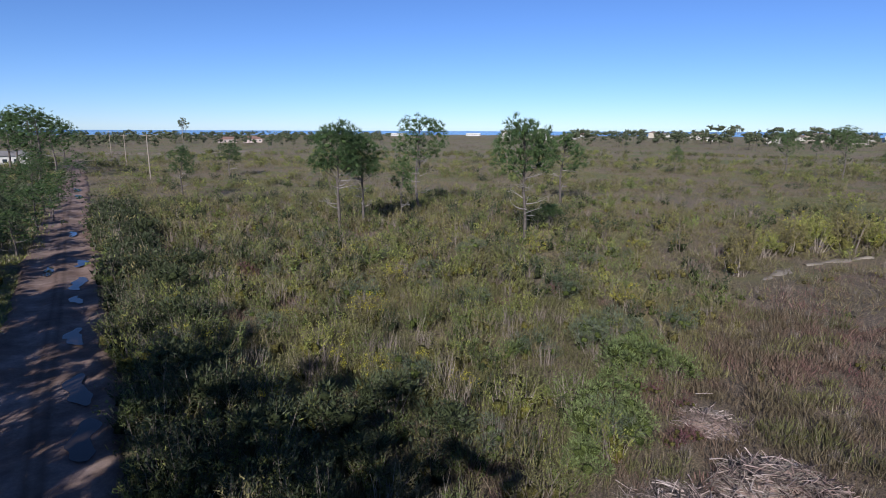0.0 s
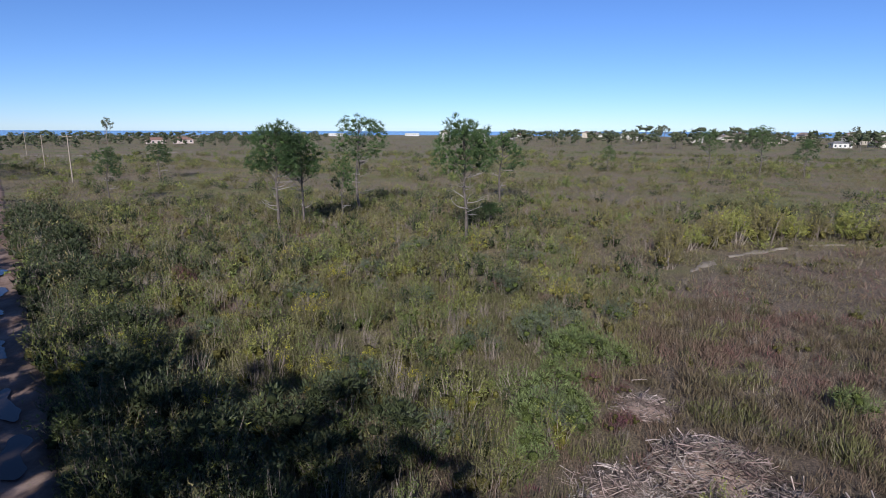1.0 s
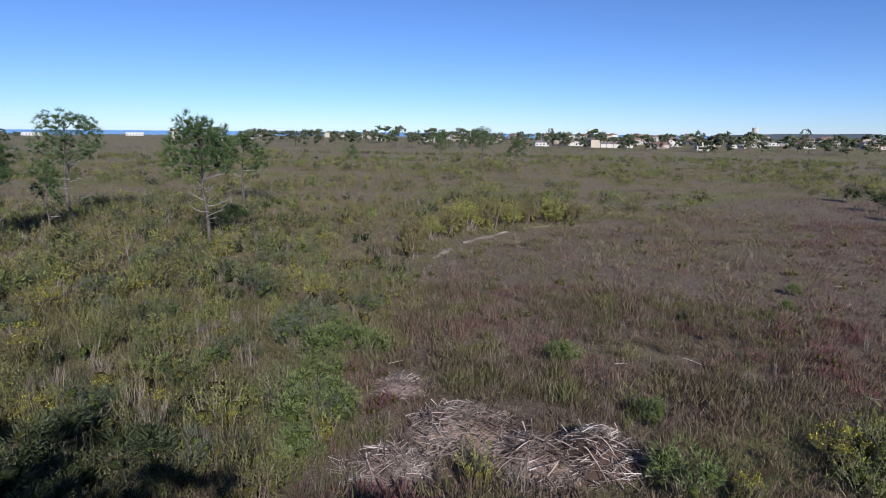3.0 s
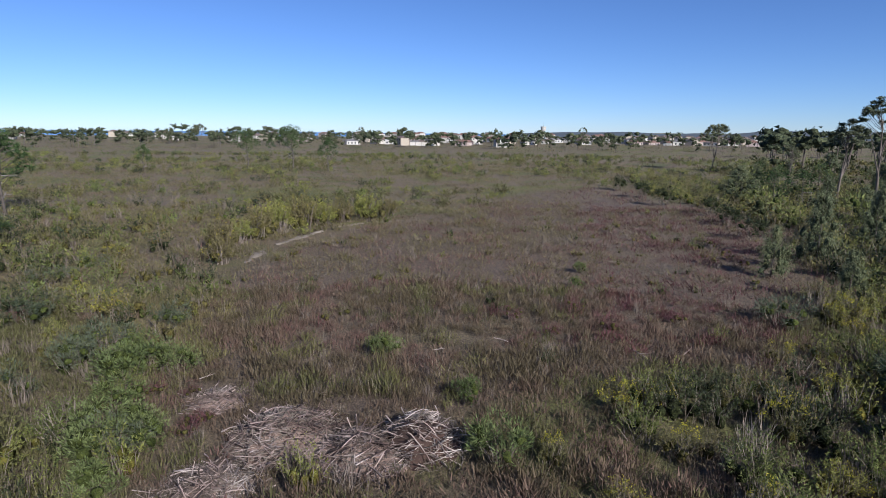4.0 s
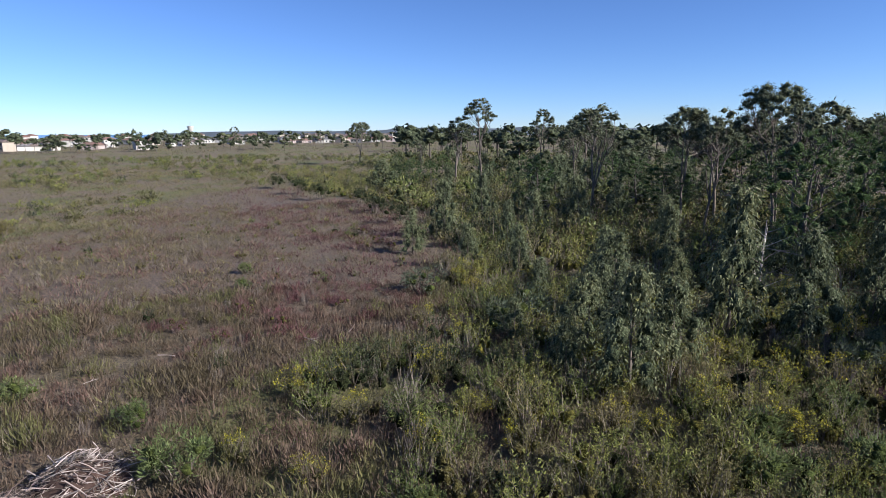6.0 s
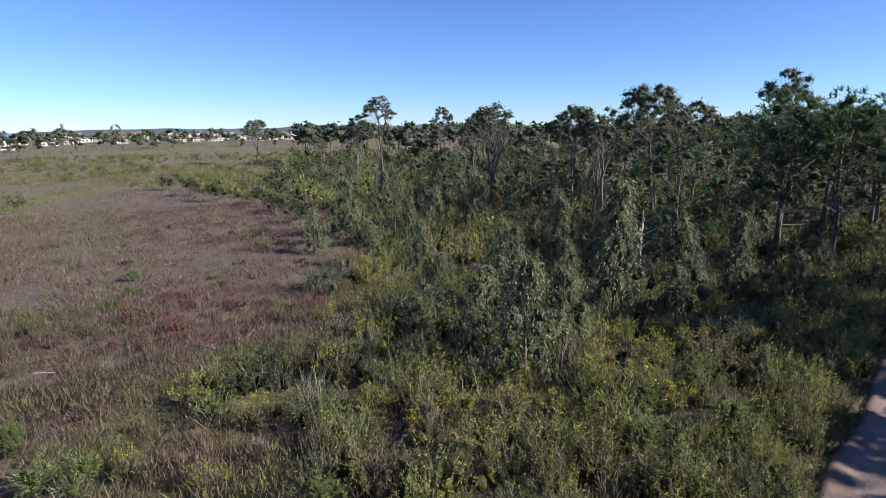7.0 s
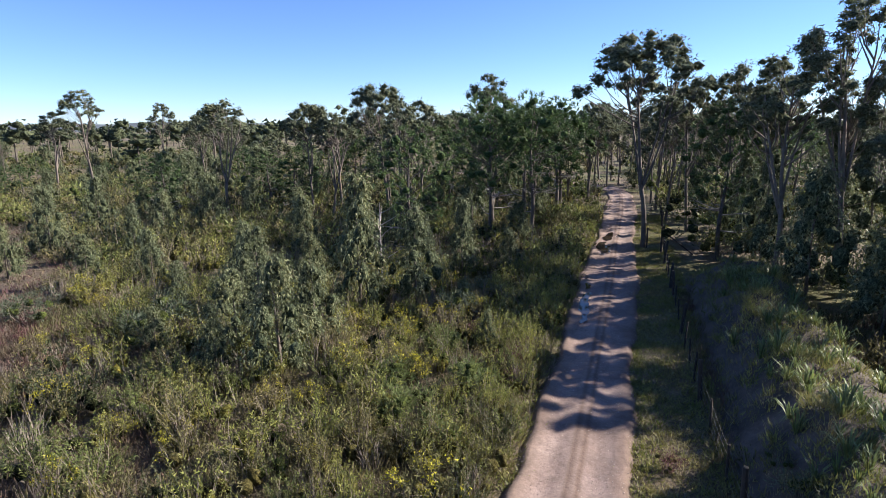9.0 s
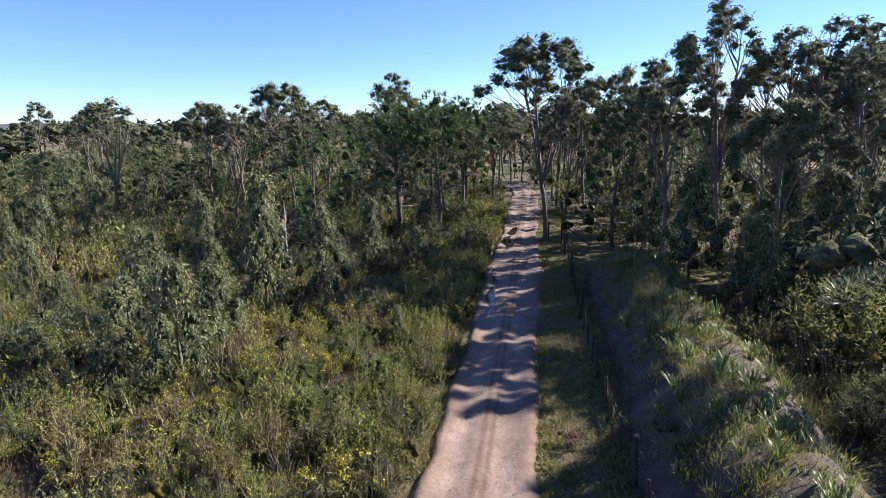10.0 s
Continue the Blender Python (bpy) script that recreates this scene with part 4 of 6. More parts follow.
class Kind:
    """A kind of tree, shrub or house: built once, then copied."""

    every = []

    def __init__(self, ob, height):
        Kind.every.append(self)
        self.ob, self.height, self.used = ob, height, False

    def at(self, x, y, h, turn=None, wide=1.0):
        o = put_tree(self.ob, x, y, h / self.height, not self.used, turn, wide)
        self.used = True
        return o


GL, GC, GG = "tall gum tree with pale trunk and flat leaf clumps", "gum tree", "gum trees of the wood"
GUMS, THIN = [], []
for H, W, n, low, lean in ((14, 6.5, 32, 0.45, 0.02), (14, 5.0, 26, 0.5, -0.04), (14, 7.5, 36, 0.5, 0.05), (14, 5.5, 34, 0.3, 0.0), (14, 4.5, 22, 0.62, 0.06), (14, 6.0, 40, 0.22, -0.02)):
    GUMS.append(Kind(tree("gum_tree", gum_tree(H, W, int(n * 1.2), 175, low, lean, 0.75, 0.17), BARK, [GUM, C_GUM], GL, GC, GG), H))
    THIN.append(Kind(tree("gum_tree", gum_tree(H, W, n - 1, 60, low, lean, 0.75, 0.265), BARK, [GUM, C_GUM], GL, GC, GG), H))
YL, YG = "young gum tree with hanging grey-green leaves", "young gums at the wood edge"
YGUMS = [Kind(tree("young_gum", young_gum(H, W, n), BARK, [YOUNG, C_YOUNG, BARK], YL, "gum tree", YG), H) for H, W, n in ((6, 3.1, 3500), (6, 2.7, 3200), (6, 3.5, 3700), (6, 3.9, 3900))]
PL, PG = "maritime pine with bare grey lower limbs and dark green crown", "pines on the heath"
PINES = [Kind(tree("pine_tree", pine_tree(*a), PINEBARK, [NEEDLE, C_PINE], PL, "pine tree", PG), a[0]) for a in
         ((10.5, 5.0, 800, 0.62, 16, 0.03, 0.1, 0.42, 22, 11, 0.024), (11, 5.8, 620, 0.56, 14, -0.02, 0.28, 0.42, 20, 11, 0.024), (10, 4.6, 760, 0.58, 12, 0.0, 0.1, 0.42, 20, 11, 0.024), (9, 4.0, 480, 0.45, 5, 0.02, 0.15, 0.42, 14, 9, 0.028), (11, 5.8, 330, 0.4, 6, 0.02, 0.0, 0.42, 16, 11, 0.034))]

# pines of the open heath
for k, x, y, h, wide, turn in ((0, 6.7, 46.9, 10.8, 1.0, 200), (3, 15.1, 73.8, 9.2, 1.3, 40), (1, -2.8, 67.4, 11.3, 1.15, 100), (3, -4.3, 60.1, 6.9, 0.9, 0), (2, -9.4, 51.8, 10.4, 1.1, 320), (2, -7.7, 54.8, 9.3, 1.0, 90),
                               (3, -35.5, 78.6, 7.2, 1.1, 30), (3, -41.8, 113.7, 7.2, 1.5, 10), (2, 9.9, 53.3, 2.6, 2.2, 10)):
    PINES[k].at(x, y, h * 0.94, turn, wide * 0.94)
for x, y, h in ((65.8, 112.2, 8.8), (73.9, 107.6, 9.8), (80.8, 103.8, 7.4), (109, 170.7, 5.6), (49.9, 125.1, 5.8)):
    PINES[1 if h > 8 else 3].at(x, y, h)
for x, y, h in ((-95.3, 127.9, 12.8), (-85.1, 120.5, 13.7), (-74.5, 107.5, 12.6), (-80.7, 120.8, 11.5), (-96.4, 148.0, 11), (-114.8, 158.7, 14), (-92, 117, 13.2), (-101, 138, 12.5)):
    PINES[4].at(x, y, h, None, 1.25)
for x, y, h in ((-30.0, 36.0, 4.6), (-35.0, 44.8, 4.6), (-47, 64.6, 3.4), (-51, 69.2, 3.2), (-30.5, 30.5, 4.2), (-40, 53, 3.2)):
    YGUMS[2].at(x, y, h, None, 1.3)

# dark low pines on the far side of the track
for x, y, h in ((-29.5, 33, 4.4), (-33.5, 39.5, 5.0), (-37.0, 46.0, 4.6), (-40.5, 51.5, 4.0), (-36.0, 50.5, 4.4), (-45.0, 57.5, 4.4), (-43.5, 62.5, 3.8), (-50.5, 66.0, 4.2), (-49, 74, 4.0), (-57, 80, 4.5), (-60, 86, 4.5), (-66, 93, 5),
                (-31.5, 41.5, 3.6), (-36.5, 40.5, 4.6), (-42.5, 52.5, 4.6), (-40.0, 58.5, 3.6), (-53.5, 71.0, 4.6), (-46.5, 69.5, 3.8), (-59.0, 92.0, 4.4), (-72, 103, 5.2), (-69, 110, 4.8)):
    PINES[4].at(x, y, h, None, 1.5)

# the wood: trees that stand out
for k, x, y, h, wide in ((1, 98.1, 10.8, 12, 1.3), (4, 99.2, 6.5, 14.5, 1.2), (2, 158.6, 45.5, 12, 1.1), (4, 101.6, -3.3, 12.6, 1.0), (2, 103.6, -11.3, 13, 1.1), (2, 59.2, -16.6, 11.9, 0.95), (2, 54.5, -23.4, 13.6, 1.0),
                         (1, 46.5, -31.5, 14, 1.0), (2, 30.0, -34.6, 16.0, 1.05), (3, 20.0, -35.3, 14.6, 1.0), (4, 17.2, -37.2, 15.8, 1.0), (1, 14.8, -38.4, 14.6, 1.0), (4, 12.9, -40.8, 14.8, 1.0), (4, 10.6, -44.5, 14.5, 0.9), (4, 9.5, -36.5, 12.6, 1.0), (0, 8.5, -43, 13, 1.0), (4, 6.8, -33.2, 12.6, 1.0), (0, 14.5, -46, 14, 1.0), (1, 23.5, -38.5, 13.5, 1.0), (1, 17.5, -43.5, 14, 1.0),
                         (0, 32.5, -42.2, 13, 0.9), (3, 27, -41, 14.5, 0.9), (0, 99.2, -9.4, 11, 1.0)):
    GUMS[k].at(x, y, h, None, wide)
for k, x, y, h, wide in ((4, 31.6, -16.1, 9.0, 1.0), (4, 38.1, -25.8, 11.0, 1.1), (4, 37.4, -29.4, 11.6, 1.0), (4, 40.1, -27.4, 11.6, 1.0), (2, 43.5, -33, 11.0, 1.2), (4, 46, -38.5, 11.5, 1.1)):
    PINES[k].at(x, y, h, None, wide)
for k, x, y, h, wide in ((0, 42.5, 7.3, 3.6, 1.2), (2, 48.9, 5.7, 5.3, 1.0), (0, 19.6, -5.3, 4.7, 1.2), (1, 19.9, -3.0, 2.8, 1.2), (1, 25.7, -10.6, 6.9, 1.1), (2, 25.4, -13.6, 5.2, 1.1), (1, 28.9, -18.3, 5.0, 1.0), (3, 29.4, -9.0, 3.6, 1.0),
                         (2, 33, -6, 4.0, 1.0), (0, 36, -1, 3.6, 1.1), (1, 44, 0, 4.2, 1.1), (2, 39, -11, 4.6, 1.0), (3, 27.5, -20.8, 3.0, 1.0), (1, 18, -13.6, 1.9, 1.2), (0, 32, -13, 4.9, 1.0), (3, 37, -18, 5.0, 1.0), (2, 52, -6, 5.5, 1.0), (0, 57, 3, 5.2, 1.1),
                         (3, 22.6, -4.0, 3.6, 1.3), (0, 26.4, -5.0, 3.4, 1.3), (2, 21.6, -7.2, 3.8, 1.2), (1, 29.6, -2.2, 2.8, 1.3), (3, 30.6, -6.2, 4.0, 1.2), (0, 24.2, -1.0, 2.2, 1.3)):
    YGUMS[k].at(x, y, h, None, wide)

# thicket of young gums between scrub and wood
done = []
x, y = spread_over(900, 21, 62, 76, 138)
d, _ = road_at(x, y)
for px, py, pd in zip(x, y, d):
    r, a = math.hypot(px, py), math.degrees(math.atan2(px, py))
    if pd < 3.6 or not inside(px - 7, py + 1, SCRUB_EDGE)[0] or r < 27 + 0.3 * max(0, 112 - a) or any((px - qx) ** 2 + (py - qy) ** 2 < 90 for qx, qy in done):
        continue
    done.append((px, py))
    YGUMS[rng.integers(0, 4)].at(px, py, rng.uniform(1.3, 3.2) + 0.06 * (r - 24), None, rng.uniform(0.95, 1.4))

# the wood: the rest, thick enough to close the view
done = []
x, y = spread_over(2500, 30, 150, 76, 232)
d, _ = road_at(x, y)
for px, py, pd in zip(x, y, d):
    r, a = math.hypot(px, py), math.degrees(math.atan2(px, py)) % 360
    if pd > 0:
        far_edge = 60 if a > 92 else 78
        ok = pd > (4.5 if r < 60 else 3.0) and r > (50 if a > 108 else far_edge)
    else:
        ok = pd < (-12.0 if r < 40 else -5.5 if r < 52 else -3.6) and a < 176 and not (-56 < py < -28 and abs(px - 6 - 0.249 * (py + 26.7)) < 3.0)
    gap = (4.3 if pd > 0 else 5.4) if r < 75 else 6.2
    if not ok or any((px - qx) ** 2 + (py - qy) ** 2 < gap * gap for qx, qy in done):
        continue
    done.append((px, py))
    u = rng.random()
    h = rng.uniform(8.5, 12.5) if pd > 0 else rng.uniform(10.5, 15)
    h *= (0.86 if r > 80 else 1.0) * (0.8 if a > 148 else 1.0)
    if pd > 0 and a < 108:
        h *= 0.72 if a < 92 else 1.0
        if u < 0.14 and (a > 92 or r > 110):
            THIN[(0, 1, 2, 3, 4, 5)[rng.integers(0, 6)]].at(px, py, h, None, rng.uniform(1.0, 1.3))
        elif u < 0.45:
            PINES[4].at(px, py, h * rng.uniform(0.55, 0.75), None, rng.uniform(1.2, 1.6))
        else:
            YGUMS[rng.integers(0, 4)].at(px, py, h * rng.uniform(0.45, 0.7), None, rng.uniform(1.2, 1.6))
    elif u < 0.68:
        (THIN if r > 44 else GUMS)[rng.integers(0, 6) if pd > 0 else (0, 1, 4, 1, 2, 3)[rng.integers(0, 6)]].at(px, py, h, None, rng.uniform(0.85, 1.2))
    elif u < 0.85:
        PINES[4].at(px, py, h * 0.9, None, rng.uniform(0.9, 1.2))
    else:
        YGUMS[rng.integers(0, 4)].at(px, py, h * 0.55, None, 1.1)

for k, x, y, h, wide in ((0, 6, -32.5, 4.0, 1.3), (2, 9.5, -33.5, 7, 1.2), (3, 2.5, -31.5, 3.5, 1.3), (1, 13, -36, 8.5, 1.2), (2, 16.5, -33, 7, 1.1), (0, 22, -37, 7.5, 1.1), (3, 19, -40, 8.5, 1.2), (1, 25, -39, 7.5, 1.2), (2, 11, -29.5, 5, 1.2), (0, 28, -45, 8, 1.2), (3, 36, -50, 9, 1.2), (1, 8.5, -37, 6, 1.2), (0, 4, -36, 4.0, 1.3)):
    YGUMS[k].at(x, y, h, None, wide)

# trees behind the flight's start, on the other side of the track, that shade it
for k, x, y, h in ((5, -4.5, -10.8, 15.5), (5, -7.6, -8.2, 16.5), (3, -10.8, -5.2, 16), (5, -14.5, -2, 16), (3, -23.5, 4, 14.5), (5, -7, -14, 16), (5, -11.5, -10.5, 16), (5, -20, -4.5, 15), (5, -25, -1, 15), (3, -28, 8, 14), (5, -2.0, -14.5, 16),
                   (2, -26.5, 12.5, 12), (0, -31, 15, 12), (1, -35, 21, 11), (5, -18, -12, 16), (3, -13, -16, 16), (5, -14, 4, 13), (5, -24, -8, 16), (3, -30, 3, 14), (0, -22, 8.2, 12), (1, -38, 29, 9), (5, -24.5, 18.5, 11), (3, -30.5, 24.5, 11), (5, -37, 31, 10), (5, -17, 6.5, 12), (3, -22.5, 14, 11.5), (5, -43.5, 37.5, 10), (3, -50, 45, 10), (5, -57, 53, 10)):
    (THIN if y < 3 and (x < -13 or k == 3) else GUMS)[k].at(x, y, h)
# unseen low gums added to darken the bank; the tall one shades the track
for k, x, y, h in ((4, 1.0, -34, 14), (5, 0.0, -27, 9), (5, -3, -24.5, 8.5)):
    THIN[k].at(x, y, h)
for x, y, h in ((62, -60, 12), (67, -62, 13), (70, -68, 13), (60, -70, 12), (57, -66, 13), (50, -57, 13), (47, -53, 12), (52, -48, 12)):
    THIN[5].at(x, y, h)


# ---- bushes that stand out ----
def bush_kind(name, geo_fn, mats, label, group, core=C_GREEN):
    V, F, M = geo_fn
    root = tagged(new(name), label, "shrub", group)
    for k, (pn, mt) in enumerate(mats):
        pick = (M == k) | (M == 3) if k == 0 else M == k
        f = F[pick]
        if len(f):
            used, inv = np.unique(f, return_inverse=True)
            tagged(part_np(pn, (V[used], inv.reshape(f.shape), (M[pick] == 3) * 1), [mt, core] if k == 0 else [mt], root), kind="" if k == 0 else "stuff")
    return Kind(root, 1.0)


FLOWERING = [bush_kind("flowering_shrub", wand_bush(1.0, 1.0, 36, 24, 0.062, 0.36, 0, 1, 1.0, 2, 3), [("foliage", OLIVE), ("branchwork", TWIG), ("bloom", YELLOW)], "olive shrub with bright yellow flowers on the heath", "yellow-flowered shrubs", C_OLIVE) for _ in range(3)]
LEAFY = [bush_kind("leafy_shrub", shrub(1.0, 1.25, 1500, 0.075, 0.3, 26, 0, 1, 0.7, 0, 2, 13, 3), [("foliage", FRESH), ("branchwork", TWIG)], "bright green leafy shrub among brown heather", "green shrubs") for _ in range(3)]
GREYISH = [bush_kind("grey_shrub", shrub(1.0, 1.2, 1300, 0.07, 0.26, 26, 0, 1, 0.6, 0, 2, 13, 3), [("foliage", SAGE), ("branchwork", TWIG)], "grey-green leafy shrub among brown heather", "grey-green shrubs") for _ in range(2)]
DARKB = [bush_kind("dark_shrub", shrub(1.0, 1.1, 900, 0.085, 0.32, 22, 0, 1, 0.6, 0, 2, 11, 3), [("foliage", DEEP), ("branchwork", TWIG)], "dense dark green shrub beside the track", "dark green shrubs", C_DEEP) for _ in range(2)]
ROSY = [bush_kind("rosy_heather_bush", shrub(1.0, 1.2, 600, 0.085, 0.26, 22, 0, 1, 0.9, 0, 2, 11, 3), [("foliage", ROSE), ("branchwork", TWIG)], "low heather bush with rose-pink bloom", "pink heather bushes", C_OLIVE) for _ in range(2)]
YEAR = [bush_kind("tall_yellow_shrub", wand_bush(1.0, 1.1, 60, 40, 0.065, 0.36, 0, 1, 0.06, 2, 3, 0.55, 0.014), [("foliage", mt), ("branchwork", TWIG), ("bloom", YELLOW)], "tall olive shrub with yellow tips and bare grey stems", "shrubs beside the sandy strip", C_OLIVE) for mt in (OLIVE, LIME, OLIVE, LIME)]
for kinds, rows in (
        (FLOWERING, ((-6.0, 17.6, 1.5), (-9.6, 22.5, 1.7), (-11.2, 23.2, 1.3), (-2.6, 20.5, 1.3), (-4.0, 21.5, 1.2), (17.6, 6.6, 1.3), (18.6, 5.6, 1.2), (16.2, 4.2, 1.2), (14.6, 1.4, 1.2), (17.0, 0.2, 1.1), (15.2, -1.6, 1.2), (18.2, -7.6, 1.4), (16.6, -5.8, 1.2), (17.3, -9.4, 1.5), (20.4, -10.6, 1.6),
                     (22.5, -9.0, 1.6), (13.2, -4.6, 1.0), (27.5, -4.4, 1.5), (24.0, 1.5, 1.2), (30.5, -16.5, 1.6), (34.0, 2.2, 1.6), (12.6, 4.2, 1.0), (13.4, 6.8, 1.0), (20.8, 1.8, 1.1), (22.5, -15.5, 1.4), (25.0, -16.8, 1.3))),
        (LEAFY, ((8.3, 22.0, 1.7), (7.2, 21.2, 1.7), (8.9, 20.8, 1.3), (5.4, 17.6, 1.5), (4.6, 16.3, 1.5), (5.9, 16.5, 1.2), (6.2, 19.4, 1.3), (3.9, 14.6, 1.2), (2.8, 22.4, 1.1), (1.0, 23.0, 1.0), (15.5, 16.1, 1.15), (14.6, 10.9, 1.0), (12.3, 7.8, 1.65), (16.4, -8.8, 1.3), (14.0, -8.0, 1.6), (12.2, -8.4, 1.4), (15.0, -11.0, 1.4), (11.8, 1.0, 1.0), (19.0, -12.0, 1.3),
                 (31.0, 15.6, 0.9), (34.5, 17.2, 0.8), (13.8, -5.8, 1.0))),
        (GREYISH, ((7.4, 24.6, 1.9), (6.5, 23.4, 1.7), (11.3, 26.4, 1.5), (22.0, -14.2, 1.9), (24.0, -16.6, 1.8), (-11.0, 22.0, 1.6), (5.0, -28.6, 4.4), (3.2, -27.4, 3.2), (31.5, 4.5, 2.0), (26.0, -1.0, 2.4), (21.2, -17.3, 1.5))),
        (DARKB, ((-1.6, 17.2, 2.0), (0.0, 15.8, 1.7), (-3.4, 16.4, 2.0), (-5.2, 15.0, 2.0), (-7.6, 17.4, 2.1), (-9.4, 19.4, 2.2), (-12.0, 25.6, 2.3), (-15.0, 30.6, 2.3), (-18.4, 35.0, 2.2), (-21.0, 40.0, 2.4), (-16.0, 36.0, 2.0), (-24.6, 46.4, 2.4), (-28.5, 52.4, 2.4), (-2.0, 14.2, 1.6), (-6.4, 13.2, 1.6), (8.6, 52.0, 2.4), (46, 8, 2.0),
                 (56, 11.5, 2.2), (62, 15.5, 2.4), (68, 19.0, 2.4), (76, 27.0, 2.6), (83, 33.0, 2.6), (90, 40, 2.6))),
        (ROSY, ((7.1, 15.9, 0.8), (7.6, 19.4, 0.7), (7.9, 16.4, 0.6), (8.4, 18.4, 0.6), (6.6, 13.0, 0.7), (22.5, 12.2, 0.8), (25.0, 10.4, 0.9), (23.4, 15.0, 0.8), (26.5, 13.0, 0.9), (28.6, 8.6, 0.9), (46.5, 11.0, 1.0), (50.0, 13.2, 1.1), (44.0, 9.4, 0.9), (-11.6, 33.0, 1.2), (-12.6, 36.2, 1.3), (3.2, 29.5, 0.9), (6.5, 32.0, 0.9), (19.2, -13.9, 1.0), (20.0, -15.0, 0.9), (8.2, -13.6, 0.7), (14.4, -12.6, 0.9), (15.6, -13.5, 1.1), (16.6, -14.4, 1.0), (11.6, -10.2, 0.6))),
        (YEAR, ((21.2, 40.3, 2.7), (24.0, 42.4, 2.2), (26.6, 43.6, 2.7), (29.0, 44.4, 2.8), (31.6, 44.6, 3.3), (34.2, 45.0, 2.9), (37.2, 45.4, 2.5), (39.6, 44.4, 2.8), (42.4, 44.2, 2.1), (30.2, 47.4, 2.6), (19.6, 37.4, 2.0)))):
    for q, (x, y, h) in enumerate(rows):
        if any(math.hypot(x - hx, y - hy) < 0.5 * w for hx, hy, w in HEAPS):
            continue
        kinds[q % len(kinds)].at(x, y, h, None, rng.uniform(0.95, 1.3))

LEAFY2 = [bush_kind("green_shrub", wand_bush(1.0, 1.15, 40, 28, 0.055, 0.36, 0, 1, 0.0, 2, 3), [("foliage", GREEN), ("branchwork", TWIG)], "leafy green shrub at the edge of the wood", "green shrubs at the wood edge") for _ in range(3)]
LIMEY = [bush_kind("yellow_green_shrub", wand_bush(1.0, 1.1, 38, 27, 0.055, 0.36, 0, 1, 0.0, 2, 3), [("foliage", LIME), ("branchwork", TWIG), ("bloom", YELLOW)], "yellow-green shrub with pale stems at the wood edge", "yellow-green shrubs", C_LIME) for _ in range(2)]
for q, (x, y, h) in enumerate(((1.2, -18.7, 1.0), (3.4, -21.8, 1.3), (-0.4, -16.8, 0.9), (2.2, -20.6, 0.8), (6.4, -24.4, 1.4), (0.2, -18.0, 0.7), (4.6, -23.4, 1.0))):
    (LEAFY2, GREYISH)[q % 2][q % 2].at(x, y, h, None, 1.2)
for x, y, h in ((6.0, -26.7, 3.3), (7.2, -28.4, 3.0)):
    LIMEY[0].at(x, y, h, None, 1.3)
done = []
x, y = spread_over(900, 11, 36, 62, 140)
ok = clear(x, y, 0.7) & inside(x - np.where(y > 2, 2.5, 0), y + np.where(y > 2, 1.5, 0), SCRUB_EDGE)
for px, py in zip(x[ok], y[ok]):
    if len(done) > 130 or any(math.hypot(px - hx, py - hy) < 0.5 * w + 0.8 for hx, hy, w in HEAPS) or any((px - qx) ** 2 + (py - qy) ** 2 < 3.2 for qx, qy in done):
        continue
    done.append((px, py))
    if py > 1 and px < 27 and len(done) % 2:
        continue
    kind = (LEAFY2, FLOWERING, GREYISH)[len(done) % 3] if py > 1 and px < 27 else (LEAFY2, LIMEY, LIMEY, FLOWERING, LEAFY2, LIMEY)[len(done) % 6]
    kind[len(done) % len(kind)].at(px, py, rng.uniform(0.9, 2.0), None, rng.uniform(0.95, 1.35))

done = []
x, y = spread_over(900, 13, 48, -34, 30)
d, _ = road_at(x, y)
for px, py, pd in zip(x, y, d):
    if pd < 5 or px > 0.3 * py + 2 or any(math.hypot(px - hx, py - hy) < 0.5 * w + 1.6 for hx, hy, w in HEAPS) or len(done) > 150 or any((px - qx) ** 2 + (py - qy) ** 2 < 4.8 for qx, qy in done):
        continue
    done.append((px, py))
    kind = (LIMEY, FLOWERING, LEAFY2, GREYISH, LEAFY2, LIMEY, GREYISH)[len(done) % 7]
    kind[len(done) % len(kind)].at(px, py, rng.uniform(0.9, 1.75), None, rng.uniform(1.0, 1.5))

# ---- strip of bare sand before the tall shrubs ----
SAND = plain_mat("pale_sand", (0.12, 0.098, 0.078), (0.27, 0.23, 0.185), 0.6, 0.95, 0.01, 22.0)


def patch(name, pts, width, mat, lift, label, category, kind="structure", seed=0.0):
    """A ragged low strip along a line of the plan."""
    line = smooth_line(pts, 0.5)
    way = unit(np.gradient(line, axis=0))
    side = np.stack([-way[:, 1], way[:, 0]], 1)
    i = np.arange(len(line))
    t = np.sin(np.linspace(0.04, math.pi - 0.04, len(line))) ** 0.5
    w = width * t * (1 + 0.45 * np.sin(i * 0.9 + seed) + 0.35 * np.sin(i * 2.3 + 2 * seed))
    cols = np.array([-1, -0.6, 0, 0.6, 1.0])
    XY = line[:, None] + side[:, None] * (cols[None] * w[:, None] / 2)[..., None]
    Z = ground_z(XY[..., 0].ravel(), XY[..., 1].ravel()).reshape(len(line), 5) + lift * np.array([-0.6, 0.7, 1, 0.7, -0.6])
    V = np.concatenate([XY, Z[..., None]], 2).reshape(-1, 3)
    k = np.arange(len(V)).reshape(len(line), 5)
    q = np.stack([k[:-1, :-1], k[1:, :-1], k[1:, 1:], k[:-1, 1:]], -1).reshape(-1, 4)
    return tagged(new(name, mesh_of(name, V, q, None, [mat], True)), label, category, kind=kind)


